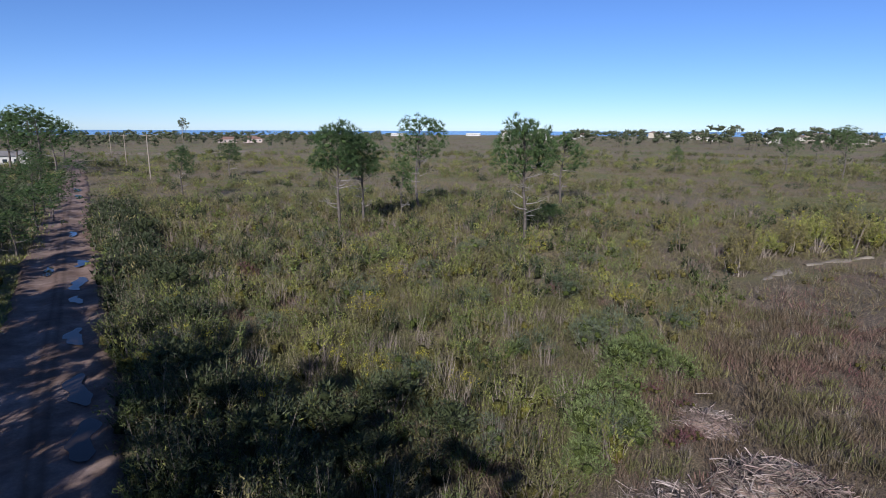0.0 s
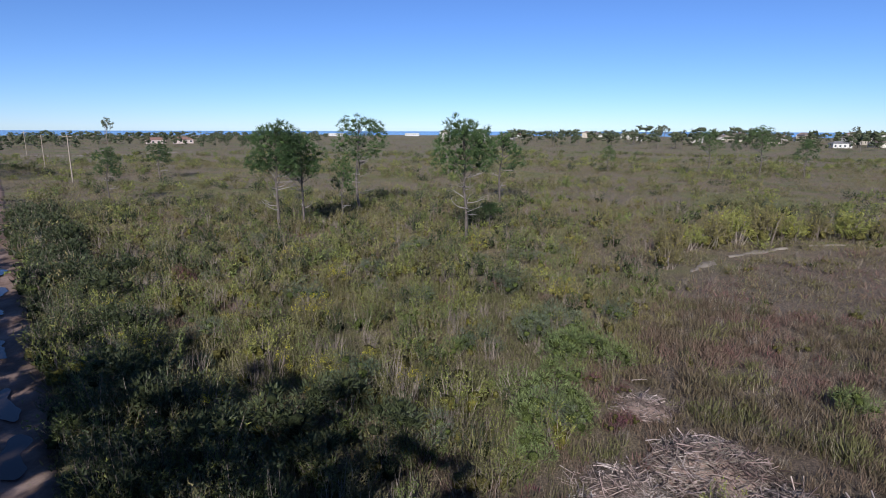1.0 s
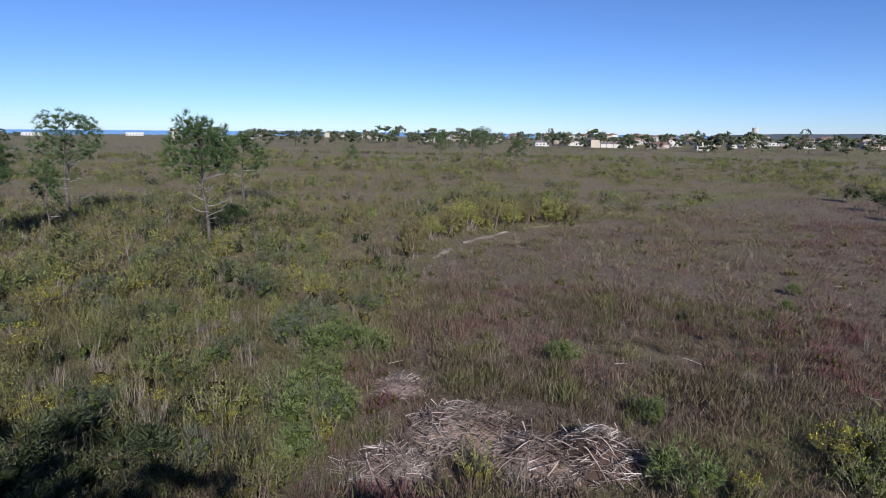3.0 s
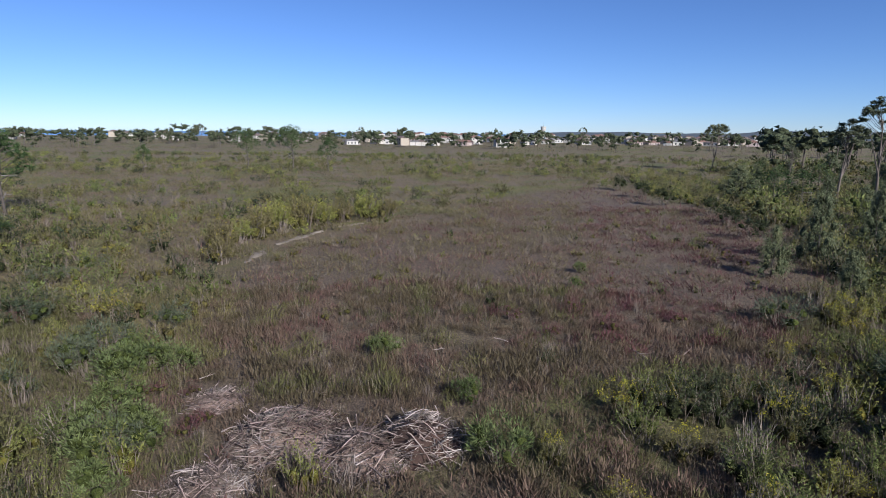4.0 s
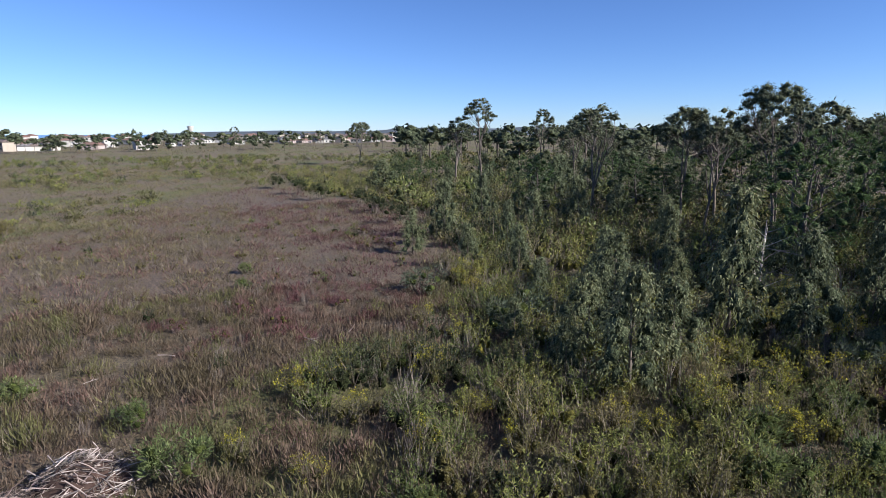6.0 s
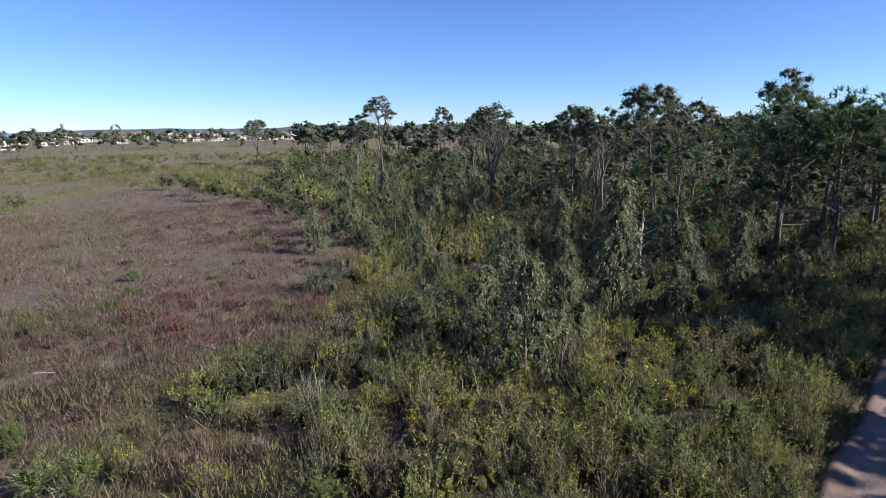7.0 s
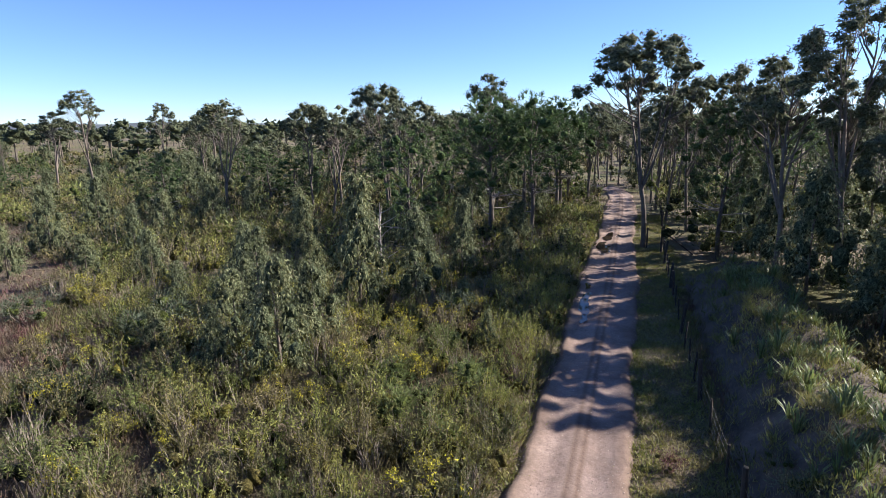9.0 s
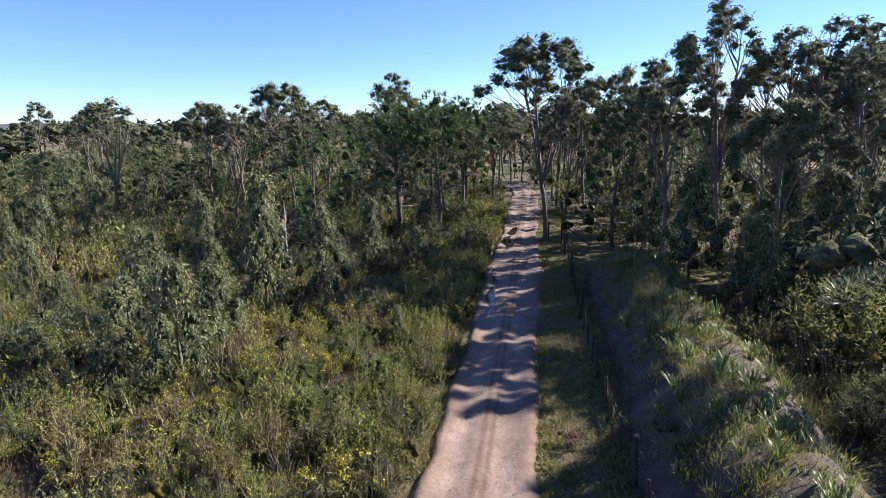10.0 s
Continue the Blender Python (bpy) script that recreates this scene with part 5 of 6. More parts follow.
for pts in SAND_LINES:
    patch("sand_strip", pts, 0.95 if pts[0][0] < 34 else 0.55, SAND, 0.08, "bare pale sand strip before tall shrubs", "sand", "structure", pts[0][0])

patch("sandy_clearing", [(-122, 205), (-104, 214), (-86, 222), (-70, 226)], 9, SAND, 0.15, "pale sandy clearing far along the track", "sand", "structure", 1.0)


# ---- puddles ----
m, n, l, p = nodes_of("puddle_water")
p.inputs["Base Color"].default_value = (0.03, 0.022, 0.017, 1)
p.inputs["Roughness"].default_value = 0.03
p.inputs["IOR"].default_value = 1.33
PUDDLE = m
for x, y, lx, ly in ((31.2, -31.7, 2.2, 1.1), (34.2, -35.2, 2.0, 1.0), (20.9, -21.3, 2.3, 0.6), (19.0, -19.6, 0.8, 0.3), (23.4, -23.6, 0.7, 0.3), (-22.3, 34.1, 1.9, 0.8), (-20.3, 30.7, 1.0, 0.6), (-16.8, 25.0, 1.5, 0.8), (-13.3, 19.6, 1.8, 0.75), (-11.0, 16.2, 1.6, 0.8), (-26.0, 37.0, 1.6, 0.8), (-25.4, 39.4, 1.3, 0.7),
                     (-49.4, 78.0, 3.0, 0.9), (-54.8, 86.1, 3.5, 1.0), (-33, 50.5, 1.8, 0.6), (-38, 57, 2.0, 0.6)):
    _, k = road_at(x, y)
    a = math.atan2(ROAD_WAY[k[0], 1], ROAD_WAY[k[0], 0])
    u = np.linspace(-1, 1, 40)
    s = rng.uniform(0, 6, 4)
    half = 0.5 * ly * np.sqrt(np.clip(1 - u * u, 0.002, 1)) * (1 + 0.16 * np.sin(5 * u + s[0]) + 0.08 * np.sin(11 * u + s[1]))
    mid = 0.22 * ly * np.sin(2.6 * u + s[2]) + 0.1 * ly * np.sin(7 * u + s[3])
    V = np.concatenate([np.stack([0.9 * lx * u, mid + half, 0 * u], 1), np.stack([0.9 * lx * u, mid - half * (0.85 + 0.14 * np.sin(8 * u + s[3])), 0 * u], 1)])
    F = [(q, 40 + q, 41 + q, q + 1) for q in range(39)]
    ob = tagged(new("puddle", mesh_of("puddle", V, F, None, [PUDDLE])), "muddy rain puddle lying in the dirt track", "puddle", "puddles in the track")
    ob.matrix_basis = pose(x, y, 0.155, 0, 0, math.degrees(a))

# ---- loose stones on the track ----
GRAVEL = leaf_mat("gravel", [(0.3, (0.36, 0.29, 0.25)), (0.5, (0.48, 0.40, 0.35)), (0.7, (0.6, 0.53, 0.48))], 1.5, 0.9, 0.0, (0.45, 1.3), 0.2)
x, y = spread_over(60000, 8, 46, 100, 150)
d, _ = road_at(x, y)
x, y = keep(x, y, (np.abs(d) < 1.6) & (rng.random(len(x)) < 0.45 + 0.35 * wave(x, y, 2.6, 0.4) + 0.25 * (np.abs(np.abs(d) - 1.3) < 0.3)))
stuff("gravel", scatter([blob((0, 0, 0.3), (1, 0.8, 0.6), 1, 5, 0.3, 0) for _ in range(5)], np.stack([x, y, 0.12 + 0 * x], 1), rng.uniform(0.008, 0.026, len(x))), [GRAVEL], "loose pale stones scattered on the dirt track", "gravel")

# ---- grass verge ----
VERGE = leaf_mat("verge_grass", [(0.3, (0.17, 0.20, 0.05)), (0.5, (0.25, 0.265, 0.07)), (0.7, (0.33, 0.29, 0.115))], 0.6, 0.6, 0.3)
V1 = [blades(20, 0.17, 0.24, 0.06, 0.7, 0) for _ in range(4)] + [join(blades(16, 0.22, 0.22, 0.04, 0.5, 0), blades(8, 0.4, 0.15, 0.014, 0.35, 1))]
x, y = spread_over(60000, 6, 62, 100, 200)
d, _ = road_at(x, y)
x, y = keep(x, y, (d < -1.55 - 0.25 * wave(x, y, 2.2)) & (d > -4.3 + 0.3 * wave(x, y, 3)))
stuff("verge_grass", scatter(V1, on_ground(x, y), rng.uniform(0.7, 1.3, len(x))), [VERGE, STRAW], "short green and straw grass on the verge between track and fence", "grass")
x, y = spread_over(40000, 9, 60, -50, 150)
d, _ = road_at(x, y)
w = 1.62 + 0.55 * np.clip((y - 8) / 12, 0, 1)
x, y = keep(x, y, (d > w - 0.3 + 0.3 * wave(x, y, 1.9)) & (d < w + 1.1) | (d < -w + 0.1) & (d > -w - 4) & (x < -8))
stuff("track_edge_grass", scatter(V1, on_ground(x, y), rng.uniform(0.8, 1.7, len(x))), [VERGE, STRAW], "short grass along the edge of the track", "grass")

x, y = spread_over(16000, 50, 150, -42, -26)
d, _ = road_at(x, y)
x, y = keep(x, y, (d < -1.9) & (d > -9))
stuff("far_verge_grass", scatter([blades(10, 0.4, 0.6, 0.09, 0.5, 0), blades(10, 0.4, 0.6, 0.09, 0.5, 1)], on_ground(x, y), rng.uniform(0.8, 1.5, len(x))), [VERGE, STRAW], "rough grass beside the far stretch of the track", "grass")

# ---- wire fence ----
fence = tagged(new("fence"), "old wire fence on dark wooden posts beside the track", "fence")
FLINE = smooth_line([(3.2, -11.2), (5.9, -13.4), (7.3, -14.7), (10.5, -17.5), (11.9, -18.9), (15.9, -22.7), (24.3, -30.9), (28.3, -35.0), (36, -43), (48, -55.5)], 0.25)
i = 0
tops = []
while i < len(FLINE):
    x, y = FLINE[i]
    big = (i // 9) % 3 == 1
    h = 1.55 if big else rng.uniform(1.1, 1.35)
    r = 0.085 if big else 0.042
    bm = bmesh.new()
    bmesh.ops.create_cone(bm, cap_ends=True, segments=7, radius1=r, radius2=r * 0.88, depth=h + 0.3)
    bmesh.ops.bevel(bm, geom=[e for e in bm.edges if abs(e.verts[0].co.z - e.verts[1].co.z) < 0.01 and e.verts[0].co.z > 0], offset=r * 0.25, segments=1, affect="EDGES")
    ob = part("post", bm, POSTWOOD, fence)
    ob.matrix_basis = pose(x, y, (h - 0.3) / 2, rng.normal(0, 2.5), rng.normal(0, 2.5), rng.uniform(0, 360))
    tops.append((x, y))
    i += int(rng.integers(6, 11))
for z in (0.25, 0.5, 0.75, 1.0):
    P = []
    for (x0, y0), (x1, y1) in zip(tops, tops[1:]):
        for q in range(4):
            t = q / 4
            P.append((x0 + (x1 - x0) * t, y0 + (y1 - y0) * t, z - 0.05 * math.sin(math.pi * t) + rng.normal(0, 0.008)))
    part_np("wire", tube(P, np.full(len(P), 0.004), 3), [WIRE], fence)
gate = tagged(new("gate_posts"), "pair of dark wooden straining posts with a diagonal brace", "fence post")
for a, b, r in (((28.0, -34.4, -0.3), (28.0, -34.4, 1.9), 0.09), ((29.6, -34.6, -0.3), (29.6, -34.6, 1.6), 0.07), ((27.9, -34.6, 1.5), (26.2, -35.6, 0.1), 0.06)):
    part_np("post", tube(np.linspace(a, b, 4), [r, r, r * 0.95, r * 0.9], 8), [POSTWOOD], gate, "", True)

# ---- earth bank with reedy clumps ----
BANK = plain_mat("bank_soil", (0.034, 0.027, 0.021), (0.125, 0.097, 0.077), 0.8, 0.95, 0.05, 9.0)
line = smooth_line([(-0.5, -10.2), (2.6, -13.2), (4.6, -15.3), (7.3, -18.1), (11, -21.8), (14.6, -25.2), (18, -28.6), (21.5, -32.4)], 0.4)
way = unit(np.gradient(line, axis=0))
side = np.stack([-way[:, 1], way[:, 0]], 1)
cols = np.array([-4.2, -3.6, -3.0, -2.4, -1.8, -1.2, -0.7, -0.3, 0.0, 0.3, 0.7, 1.15, 1.6, 2.0, 2.4])
prof = np.array([-0.25, 0.25, 0.75, 1.15, 1.45, 1.65, 1.76, 1.82, 1.85, 1.75, 1.4, 0.9, 0.45, 0.1, -0.25])
ends = np.clip(np.minimum(np.arange(len(line)), np.arange(len(line))[::-1]) / 8, 0.0, 1)
XY = line[:, None] + side[:, None] * cols[None, :, None]
BZ = prof[None] * ends[:, None] * (1 + 0.22 * wave(XY[..., 0], XY[..., 1], 4.5, 1)) + 0.12 * wave(XY[..., 0], XY[..., 1], 1.7, 2) * ends[:, None]
BV = np.concatenate([XY, BZ[..., None]], 2).reshape(-1, 3)
k = np.arange(len(BV)).reshape(len(line), -1)
q = np.stack([k[:-1, :-1], k[1:, :-1], k[1:, 1:], k[:-1, 1:]], -1).reshape(-1, 4)
tagged(new("earth_bank", mesh_of("earth_bank", BV, q, None, [BANK], True)), "long bank of heaped bare soil beside the fence", "earth bank", kind="structure")
REED = leaf_mat("reed_blades", [(0.3, (0.12, 0.17, 0.05)), (0.5, (0.18, 0.235, 0.075)), (0.7, (0.25, 0.28, 0.11))], 0.7, 0.45, 0.35, (0.6, 1.5), 0.5)


def reed_clump(n, L):
    """Arching strap leaves from one root."""
    out = []
    for k in range(n):
        a = rng.uniform(0, 6.283)
        d = np.array([math.cos(a), math.sin(a), 0])
        s = np.array([-math.sin(a), math.cos(a), 0]) * 0.022
        h, r = L * rng.uniform(0.5, 0.95), L * rng.uniform(0.2, 0.75)
        P = [d * 0.06, d * (0.06 + r * 0.35) + [0, 0, h * 0.7], d * (0.06 + r * 0.75) + [0, 0, h], d * (0.06 + r * 1.1) + [0, 0, h * rng.uniform(0.55, 0.95)]]
        V = np.array([P[0] - s, P[0] + s, P[1] - s, P[1] + s, P[2] - s * 0.8, P[2] + s * 0.8, P[3]])
        out.append((V, np.array([(0, 1, 3), (0, 3, 2), (2, 3, 5), (2, 5, 4), (4, 5, 6)]), np.zeros(5, int)))
    return join(*out)


REEDS = [Kind(tagged(new("reed_clump", mesh_of("reed_clump", *reed_clump(26, 1.0), [REED])), "clump of arching green strap leaves on the soil bank", "reed clump", "clumps on the bank"), 1.0) for _ in range(4)]
for q in range(150):
    i, j = rng.integers(2, len(line) - 3), rng.normal(6.0, 2.3)
    j = int(min(13, max(1, round(j))))
    v = BV.reshape(len(line), 15, 3)[i, j]
    o = REEDS[q % 4].at(float(v[0]), float(v[1]), rng.uniform(0.4, 0.9), None, rng.uniform(0.85, 1.15))
    o.location.z = float(v[2]) - 0.03

q = BV.reshape(len(line), 15, 3)
fi, fj = rng.uniform(1, len(line) - 2, 2600), np.clip(rng.normal(6.3, 3.4, 2600), 0.3, 13.5)
i0, j0 = fi.astype(int), fj.astype(int)
ti, tj = (fi - i0)[:, None], (fj - j0)[:, None]
pts = (q[i0, j0] * (1 - ti) + q[i0 + 1, j0] * ti) * (1 - tj) + (q[i0, j0 + 1] * (1 - ti) + q[i0 + 1, j0 + 1] * ti) * tj
BG = [join(blades(14, 0.4, 0.2, 0.024, 0.45, 0), blades(2, 0.5, 0.2, 0.014, 0.4, 1)) for _ in range(4)] + [dome(30, 0.4, 0.6, 0.18, 0) for _ in range(2)]
sel = rng.random(2600) < np.where(fj < 2.6, 0.25, np.where(fj > 9.5, 0.8, 0.6))
stuff("bank_grass", scatter(BG, pts[sel] - [0, 0, 0.02], rng.uniform(0.7, 1.3, sel.sum())), [VERGE, STRAW], "rough green grass over the soil bank", "grass")

for x, y, h, z in ((4.9, -14.1, 1.1, 0.75), (6.2, -15.2, 0.6, 0.8)):
    GREYISH[0].at(x, y, h, None, 1.25).location.z = z

# ---- heaps of cut brush ----
def brush_heap(x, y, w, h, n, label, soil):
    root = tagged(new("brush_heap"), label, "brush heap", "heaps of cut brush")
    root.matrix_basis = pose(x, y, float(ground_z(np.array([x]), np.array([y]))[0]), 0, 0, rng.uniform(0, 360))
    a, r = np.meshgrid(np.linspace(0, 6.283, 24, endpoint=False), np.linspace(0, 1, 7))
    z = h * 0.55 * np.cos(np.minimum(r, 1) * 1.57) ** 1.3 + 0.22 * h * wave(3 * r * np.cos(a), 3 * r * np.sin(a), 1.1, x) * (1 - r) - 0.06 * (r > 0.95)
    V = np.stack([w / 2 * r * np.cos(a) * (1 + 0.15 * np.sin(3 * a)), w / 2 * r * np.sin(a) * (1 + 0.12 * np.sin(2 * a + 1)), z], -1).reshape(-1, 3)
    k = np.arange(len(V)).reshape(7, 24)
    F = np.stack([k[:-1], np.roll(k, -1, 1)[:-1], np.roll(k, -1, 1)[1:], k[1:]], -1).reshape(-1, 4)
    part_np("soil", (V, F, None), [soil], root, "dark turned soil", True)
    sticks, thin = [], []
    for q in range(n):
        t, rr = rng.uniform(0, 6.283), rng.random() ** 0.6 * 1.12
        c = np.array([w / 2 * rr * math.cos(t), w / 2 * rr * math.sin(t), h * 0.55 * math.cos(min(rr, 1.0) * 1.57) ** 1.3 + rng.uniform(0.0, 0.2) * h])
        L = rng.uniform(0.1, 0.45) if q % 9 else rng.uniform(0.6, 1.2)
        d = unit(rng.normal(size=3) * [1, 1, 0.3]) * L / 2
        (sticks if q % 3 == 0 else thin).append(limb(c - d, c + d, rng.uniform(0.008, 0.03) if q % 3 == 0 else 0.009, 0.01 if q % 3 == 0 else 0.004, 0.12, 1 if L < 0.5 else 3, 3))
    tagged(part_np("brushwood", join(*sticks), [DEADWOOD], root, "bleached cut branches"), kind="stuff")
    tagged(part_np("twig_litter", join(*thin), [TWIG], root, "tangled dry twigs"), kind="stuff")
    return root


DARKSOIL = plain_mat("turned_soil", (0.03, 0.018, 0.014), (0.095, 0.055, 0.043), 1.5, 0.95, 0.03, 14.0)
ASHSOIL = plain_mat("dry_litter", (0.10, 0.062, 0.052), (0.34, 0.245, 0.205), 2.2, 0.95, 0.03, 14.0)
brush_heap(9.0, 13.5, 3.2, 1.15, 2300, "heap of bleached cut branches and twigs", ASHSOIL)
brush_heap(6.2, 12.9, 2.8, 0.5, 1700, "low heap of dry twigs on the heath", ASHSOIL)
brush_heap(9.9, 11.2, 2.9, 0.95, 1600, "heap of grey brushwood beside bare soil", ASHSOIL)
brush_heap(11.7, 10.3, 2.8, 1.4, 800, "dark heap of turned soil with dead branches", DARKSOIL)
brush_heap(8.9, 17.4, 2.0, 0.3, 600, "thin scatter of grey brushwood on heather", ASHSOIL)

# loose dead sticks on the heath
STICK = Kind(tagged(new("dead_branch", mesh_of("dead_branch", *join(limb((-0.6, 0, 0.05), (0.6, 0.1, 0.12), 0.035, 0.015, 0.05, 4, 5), limb((0.0, 0, 0.08), (0.45, 0.4, 0.2), 0.02, 0.008, 0.05, 2, 4)), [DEADWOOD], True)), "bleached dead branch lying in the heather", "dead branch", "dead branches on the heath"), 1.0)
for x, y, s in ((20.2, 13.4, 1.0), (17.2, 14.5, 0.8), (37.0, 17.0, 1.3), (38.2, 16.4, 1.0), (22.4, 8.0, 1.3), (24.5, 6.6, 1.6), (9.3, 19.0, 0.8), (13.0, 17.6, 0.7), (26.4, 21.2, 0.8), (11.2, 14.8, 0.9)):
    STICK.at(x, y, s * 0.6).location.z += 0.25
DEADTREE = tagged(new("dead_tree", mesh_of("dead_tree", *join(limb((0, 0, -0.2), (0.2, 0, 5.2), 0.07, 0.015, 0.03, 6, 6), *[limb((0.03 * z, 0, z), (1.1 * math.cos(z * 9), 1.1 * math.sin(z * 9), z + 0.7), 0.022, 0.006, 0.12, 4, 4) for z in np.linspace(1.2, 4.6, 16)]), [DEADWOOD], True)), "bare bleached dead tree among young gums", "dead tree")
DEADTREE.matrix_basis = pose(28.2, -12.8, 0)

# ---- poles ----
def utility_pole(h):
    root = tagged(new("utility_pole"), "weathered wooden utility pole standing in the scrub", "utility pole", "utility poles")
    part_np("shaft", tube([(0, 0, -0.3), (0, 0, h * 0.5), (0, 0, h)], [0.11, 0.10, 0.08], 8), [POLEWOOD], root, "", True)
    bm = bmesh.new()
    bmesh.ops.create_cube(bm, size=1, matrix=Matrix.Diagonal((1.5, 0.1, 0.12, 1)))
    bmesh.ops.bevel(bm, geom=bm.edges[:], offset=0.015, segments=1, affect="EDGES")
    part("crossarm", bm, POLEWOOD, root).location = (0, 0.12, h - 0.35)
    return root


POLE = Kind(utility_pole(8.0), 8.0)
for x, y, h in ((-53.3, 105.4, 8.2), (-79, 145.1, 7.4), (-109.3, 192.1, 7.8)):
    POLE.at(x, y, h, 30)

# ---- town ----
WALLS = [plain_mat("render_" + nm, a, b, 0.6, 0.9, 0.0, 4.0) for nm, a, b in (("white", (0.475, 0.461, 0.432), (0.547, 0.533, 0.504)), ("cream", (0.45, 0.425, 0.385), (0.52, 0.495, 0.45)), ("pink", (0.40, 0.325, 0.30), (0.46, 0.385, 0.355)), ("ochre", (0.36, 0.31, 0.25), (0.42, 0.37, 0.30)))]
ROOFS = [plain_mat("roof_" + nm, a, b, 0.8, 0.85, 0.0, 5.0) for nm, a, b in (("terracotta", (0.165, 0.095, 0.075), (0.225, 0.135, 0.108)), ("grey", (0.122, 0.115, 0.115), (0.194, 0.187, 0.187)), ("brown", (0.115, 0.088, 0.076), (0.17, 0.132, 0.115)), ("pale", (0.36, 0.374, 0.396), (0.461, 0.475, 0.497)))]
m, n, l, p = nodes_of("window_glass")
p.inputs["Base Color"].default_value = (0.03, 0.04, 0.05, 1)
p.inputs["Roughness"].default_value = 0.08
GLASS = m


def box(w, d, h, x=0, y=0, z=0):
    bm = bmesh.new()
    bmesh.ops.create_cube(bm, size=1, matrix=Matrix.Translation((x, y, z + h / 2)) @ Matrix.Diagonal((w, d, h, 1)))
    return bm


def house(w, d, h, wall, roof, rise, name="house", label="small rendered house with a pitched roof", floors=1):
    root = tagged(new(name), label, "house", "houses of the town")
    part("wall", box(w, d, h + 0.2, 0, 0, -0.2), wall, root)
    bm = bmesh.new()
    o = 0.4
    if rise > 0.3:
        lo = [bm.verts.new((sx_ * (w / 2 + o), sy_ * (d / 2 + o), h)) for sx_, sy_ in ((-1, -1), (1, -1), (1, 1), (-1, 1))]
        hi = [bm.verts.new((-w / 2 + d * 0.35, 0, h + rise)), bm.verts.new((w / 2 - d * 0.35, 0, h + rise))]
        for f in ((lo[0], lo[1], hi[1], hi[0]), (lo[1], lo[2], hi[1]), (lo[2], lo[3], hi[0], hi[1]), (lo[3], lo[0], hi[0]), (lo[3], lo[2], lo[1], lo[0])):
            bm.faces.new(f)
    else:
        bm.free()
        bm = box(w + 0.5, d + 0.5, 0.35, 0, 0, h)
    part("roof", bm, roof, root)
    for fl in range(floors):
        for k in range(max(2, int(w / 3))):
            x = -w / 2 + w * (k + 0.5) / max(2, int(w / 3))
            for s in (-1, 1):
                part("window", box(1.2, 0.12, 1.2, x, s * d / 2, 1.0 + fl * 2.8), GLASS, root)
    return root


HOUSES = [Kind(house(11, 8, 3.0, WALLS[0], ROOFS[0], 1.9), 1), Kind(house(13, 9, 3.2, WALLS[1], ROOFS[2], 2.0), 1), Kind(house(10, 8, 5.8, WALLS[1], ROOFS[0], 1.8, "house", "two-storey cream house with a tiled roof", 2), 1),
          Kind(house(14, 9, 3.0, WALLS[2], ROOFS[0], 2.0, "house", "pinkish house with a terracotta roof"), 1), Kind(house(12, 8, 3.2, WALLS[0], ROOFS[1], 1.6, "house", "white house with a grey roof"), 1),
          Kind(house(20, 10, 3.6, WALLS[0], ROOFS[3], 0.0, "house", "long white building with a flat pale roof"), 1), Kind(house(11, 8, 5.6, WALLS[3], ROOFS[2], 1.8, "house", "two-storey ochre house with a brown roof", 2), 1)]


def polar(a, r):
    return r * math.sin(radians(a)), r * math.cos(radians(a))


for q in range(135):
    a = rng.uniform(40, 77) if q < 112 else rng.uniform(6, 42)
    r = rng.uniform(330, 430) if q < 30 else rng.uniform(430, 680)
    if a > 60 and q < 112:
        r = rng.uniform(430, 760)
    x, y = polar(a, r)
    HOUSES[(0, 1, 2, 3, 4, 6, 1, 2)[rng.integers(0, 8)]].at(x, y, 0.75 if r < 450 else 0.9, rng.uniform(0, 180))
for a, r, k, t in ((44.5, 370, 5, -48), (-18.0, 370, 3, 20), (-20.2, 375, 3, 20), (-36.6, 178, 4, 35), (-4.4, 640, 5, 0), (2.9, 640, 5, 0), (-9.5, 640, 4, 0), (73.0, 560, 5, -10), (67.0, 440, 3, -20), (70, 450, 0, 10), (68.5, 460, 3, -25)):
    x, y = polar(a, r)
    HOUSES[k].at(x, y, 0.75, t)
tower = tagged(new("water_tower"), "concrete water tower above the town roofs", "water tower")
bm = bmesh.new()
bmesh.ops.create_cone(bm, cap_ends=True, segments=14, radius1=1.4, radius2=1.4, depth=11, matrix=Matrix.Translation((0, 0, 5.4)))
part("stem", bm, WALLS[1], tower)
bm = bmesh.new()
bmesh.ops.create_cone(bm, cap_ends=True, segments=18, radius1=2.6, radius2=3.4, depth=4.0, matrix=Matrix.Translation((0, 0, 12.5)))
part("tank", bm, WALLS[1], tower)
part_np("mast", tube([(0, 0, 14.3), (0, 0, 18.5)], [0.12, 0.05], 5), [WIRE], tower)
tower.matrix_basis = pose(*polar(58.6, 520), 0) @ Matrix.Diagonal((0.75, 0.75, 0.9, 1))

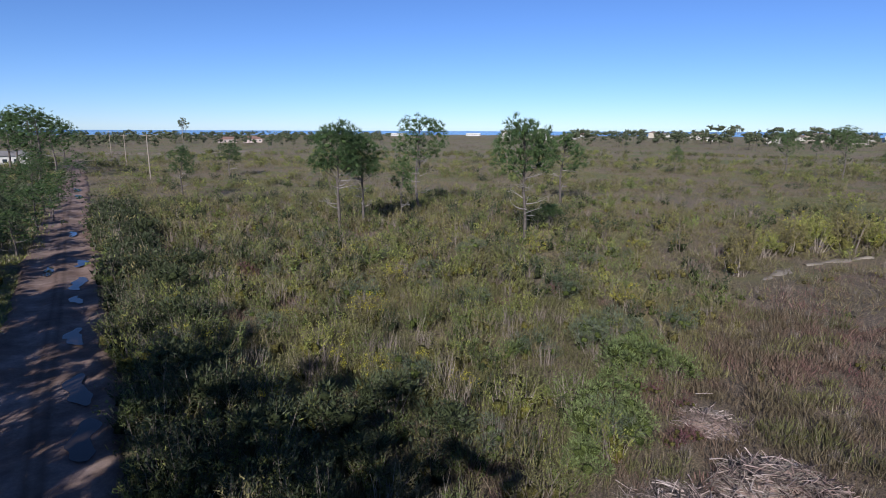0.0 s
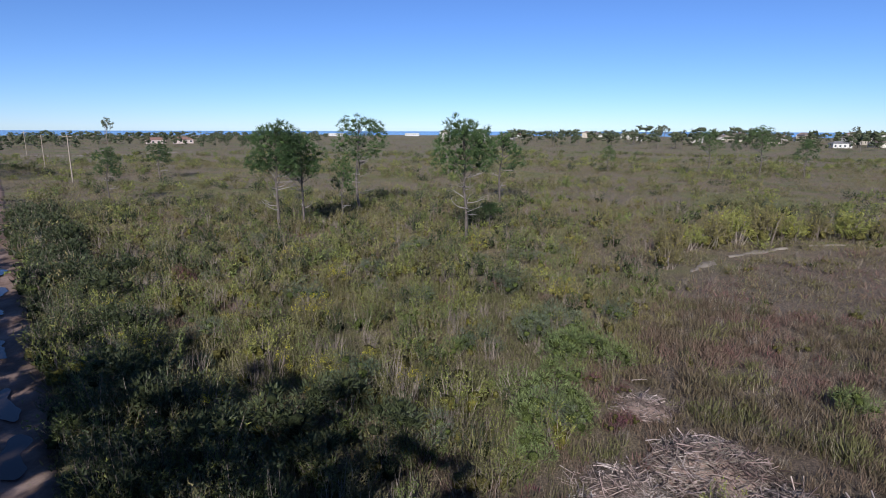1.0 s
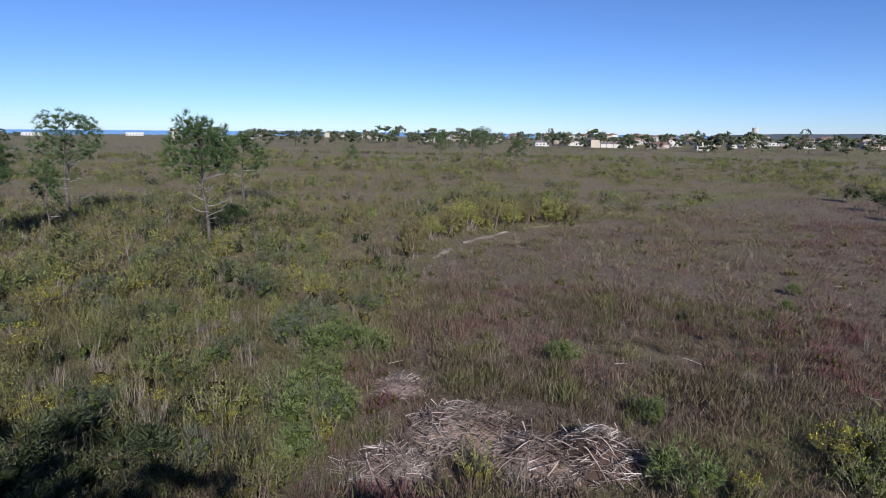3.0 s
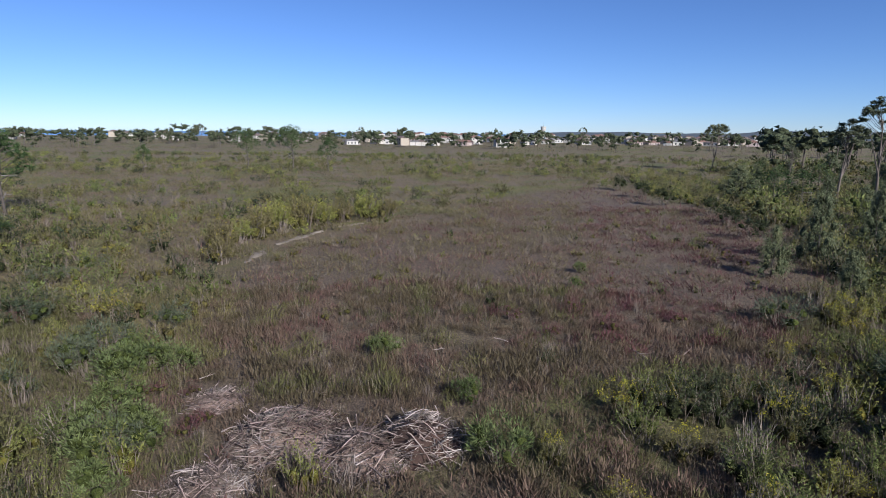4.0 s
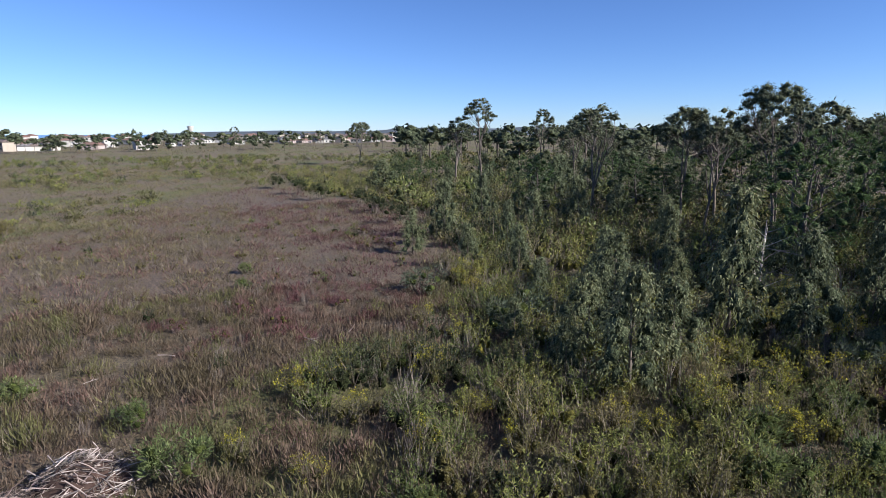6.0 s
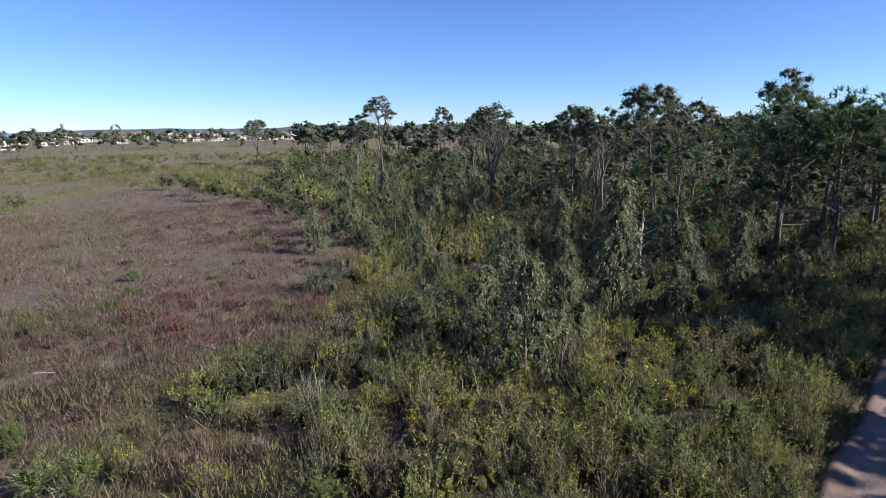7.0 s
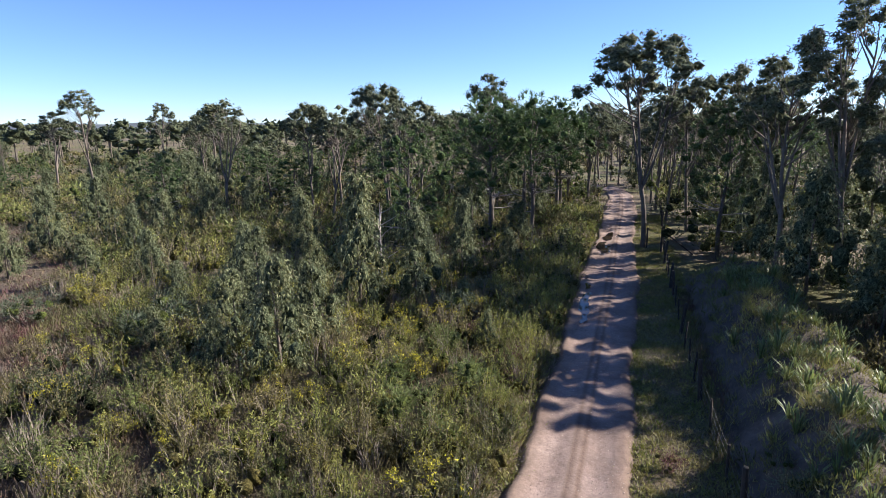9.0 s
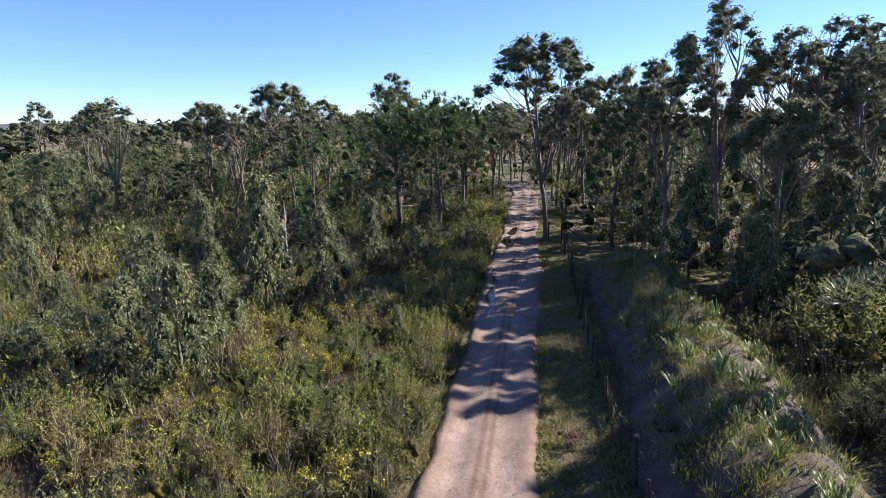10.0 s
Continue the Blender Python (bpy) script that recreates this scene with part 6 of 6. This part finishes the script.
# ---- far trees and hills ----
def far_tree(h, w, lobes, per, leaf, foot):
    """A distant round-headed tree of leafy lobes."""
    out = [limb((0, 0, 0), (0, 0, h * 0.7), 0.2, 0.1, 0.02, 1, 4, 1)]
    for _ in range(lobes):
        a, r = rng.uniform(0, 6.283), w * 0.36 * math.sqrt(rng.random())
        c = np.array([r * math.cos(a), r * math.sin(a), h * rng.uniform(foot, 0.86)])
        R = np.array([w * 0.24, w * 0.24, h * 0.12]) * rng.uniform(0.7, 1.2)
        out.append(blob(c, R * 0.66, 2, 7, 0.4, 2))
        out.append(leaves(c + ball(per, R, 0.6), ball(per, (1, 1, 0.8)), leaf, leaf * 0.8, tri=True))
    return join(*out)


FT = [far_tree(9, 9, 5, 14, 0.85, 0.2), far_tree(10, 8, 5, 14, 0.85, 0.25), far_tree(7, 9, 4, 14, 0.85, 0.2), far_tree(10, 10, 5, 14, 0.85, 0.5), far_tree(8.5, 6, 4, 14, 0.75, 0.25), far_tree(10.5, 9, 4, 14, 0.85, 0.68)]
x, y = spread_over(1150, 230, 520, -40, 82)
a = np.degrees(np.arctan2(x, y))
r = np.hypot(x, y)
x, y = keep(x, y, (r > np.where(a < 12, 330, 290)) & ((a > 8) | (a < -5) & (rng.random(len(x)) < 0.8)) & ((a < 55) | (rng.random(len(x)) < 0.6)))
stuff("far_trees", scatter(FT, on_ground(x, y), rng.uniform(0.5, 1.0, len(x)) * np.where(np.arctan2(x, y) < 0.2, 0.55, 1.0) + 0.25 * (rng.random(len(x)) < 0.08)), [FARLEAF, BARK, C_FAR], "belt of dark green trees round the distant town", "trees")
x, y = spread_over(420, 120, 420, 78, 165)
stuff("far_wood", scatter(FT, on_ground(x, y), rng.uniform(0.9, 1.3, len(x))), [FARLEAF, BARK, C_FAR], "dense dark green wood closing the distance", "trees")
x, y = spread_over(620, 260, 640, -48, -6)
stuff("far_pine_belt", scatter(FT, on_ground(x, y), rng.uniform(0.35, 0.7, len(x))), [FARLEAF, BARK, C_FAR], "low dark pine belt before the sea", "trees")
for a, r, h, k in ((-24.0, 213, 12.2, 4), (26.5, 330, 11.2, 2), (41.0, 320, 11.0, 5), (62.3, 330, 12.0, 5)):
    THIN[k].at(*polar(a, r), h)
# woodland colour shifted to blue-grey, with the distance haze painted in
HILL = plain_mat("hazed_hill", (0.05, 0.068, 0.08), (0.085, 0.10, 0.11), 0.02, 0.95, 0.0, 0.2)
a = np.radians(np.linspace(56, 118, 90))
hh = 13 + 5 * np.sin(a * 9) + 3 * np.sin(a * 23 + 1) + 2 * np.sin(a * 61)
hh *= np.clip(np.minimum(np.arange(90), np.arange(90)[::-1]) / 25, 0, 1) ** 0.7
V = []
for rr, f in ((900, -0.1), (1300, 0.45), (1700, 0.9), (2000, 1.0), (2400, -0.1)):
    V.append(np.stack([rr * np.sin(a), rr * np.cos(a), hh * f + (-1.0 if f < 0 else 0)], 1))
k = np.arange(450).reshape(5, 90)
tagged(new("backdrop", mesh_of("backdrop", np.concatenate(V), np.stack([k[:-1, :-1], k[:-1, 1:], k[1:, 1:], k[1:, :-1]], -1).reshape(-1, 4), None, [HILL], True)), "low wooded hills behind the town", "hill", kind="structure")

# kinds that were never planted are taken away
for kind in Kind.every:
    if not kind.used:
        for o in [c2 for c in kind.ob.children for c2 in c.children] + list(kind.ob.children) + [kind.ob]:
            bpy.data.objects.remove(o)
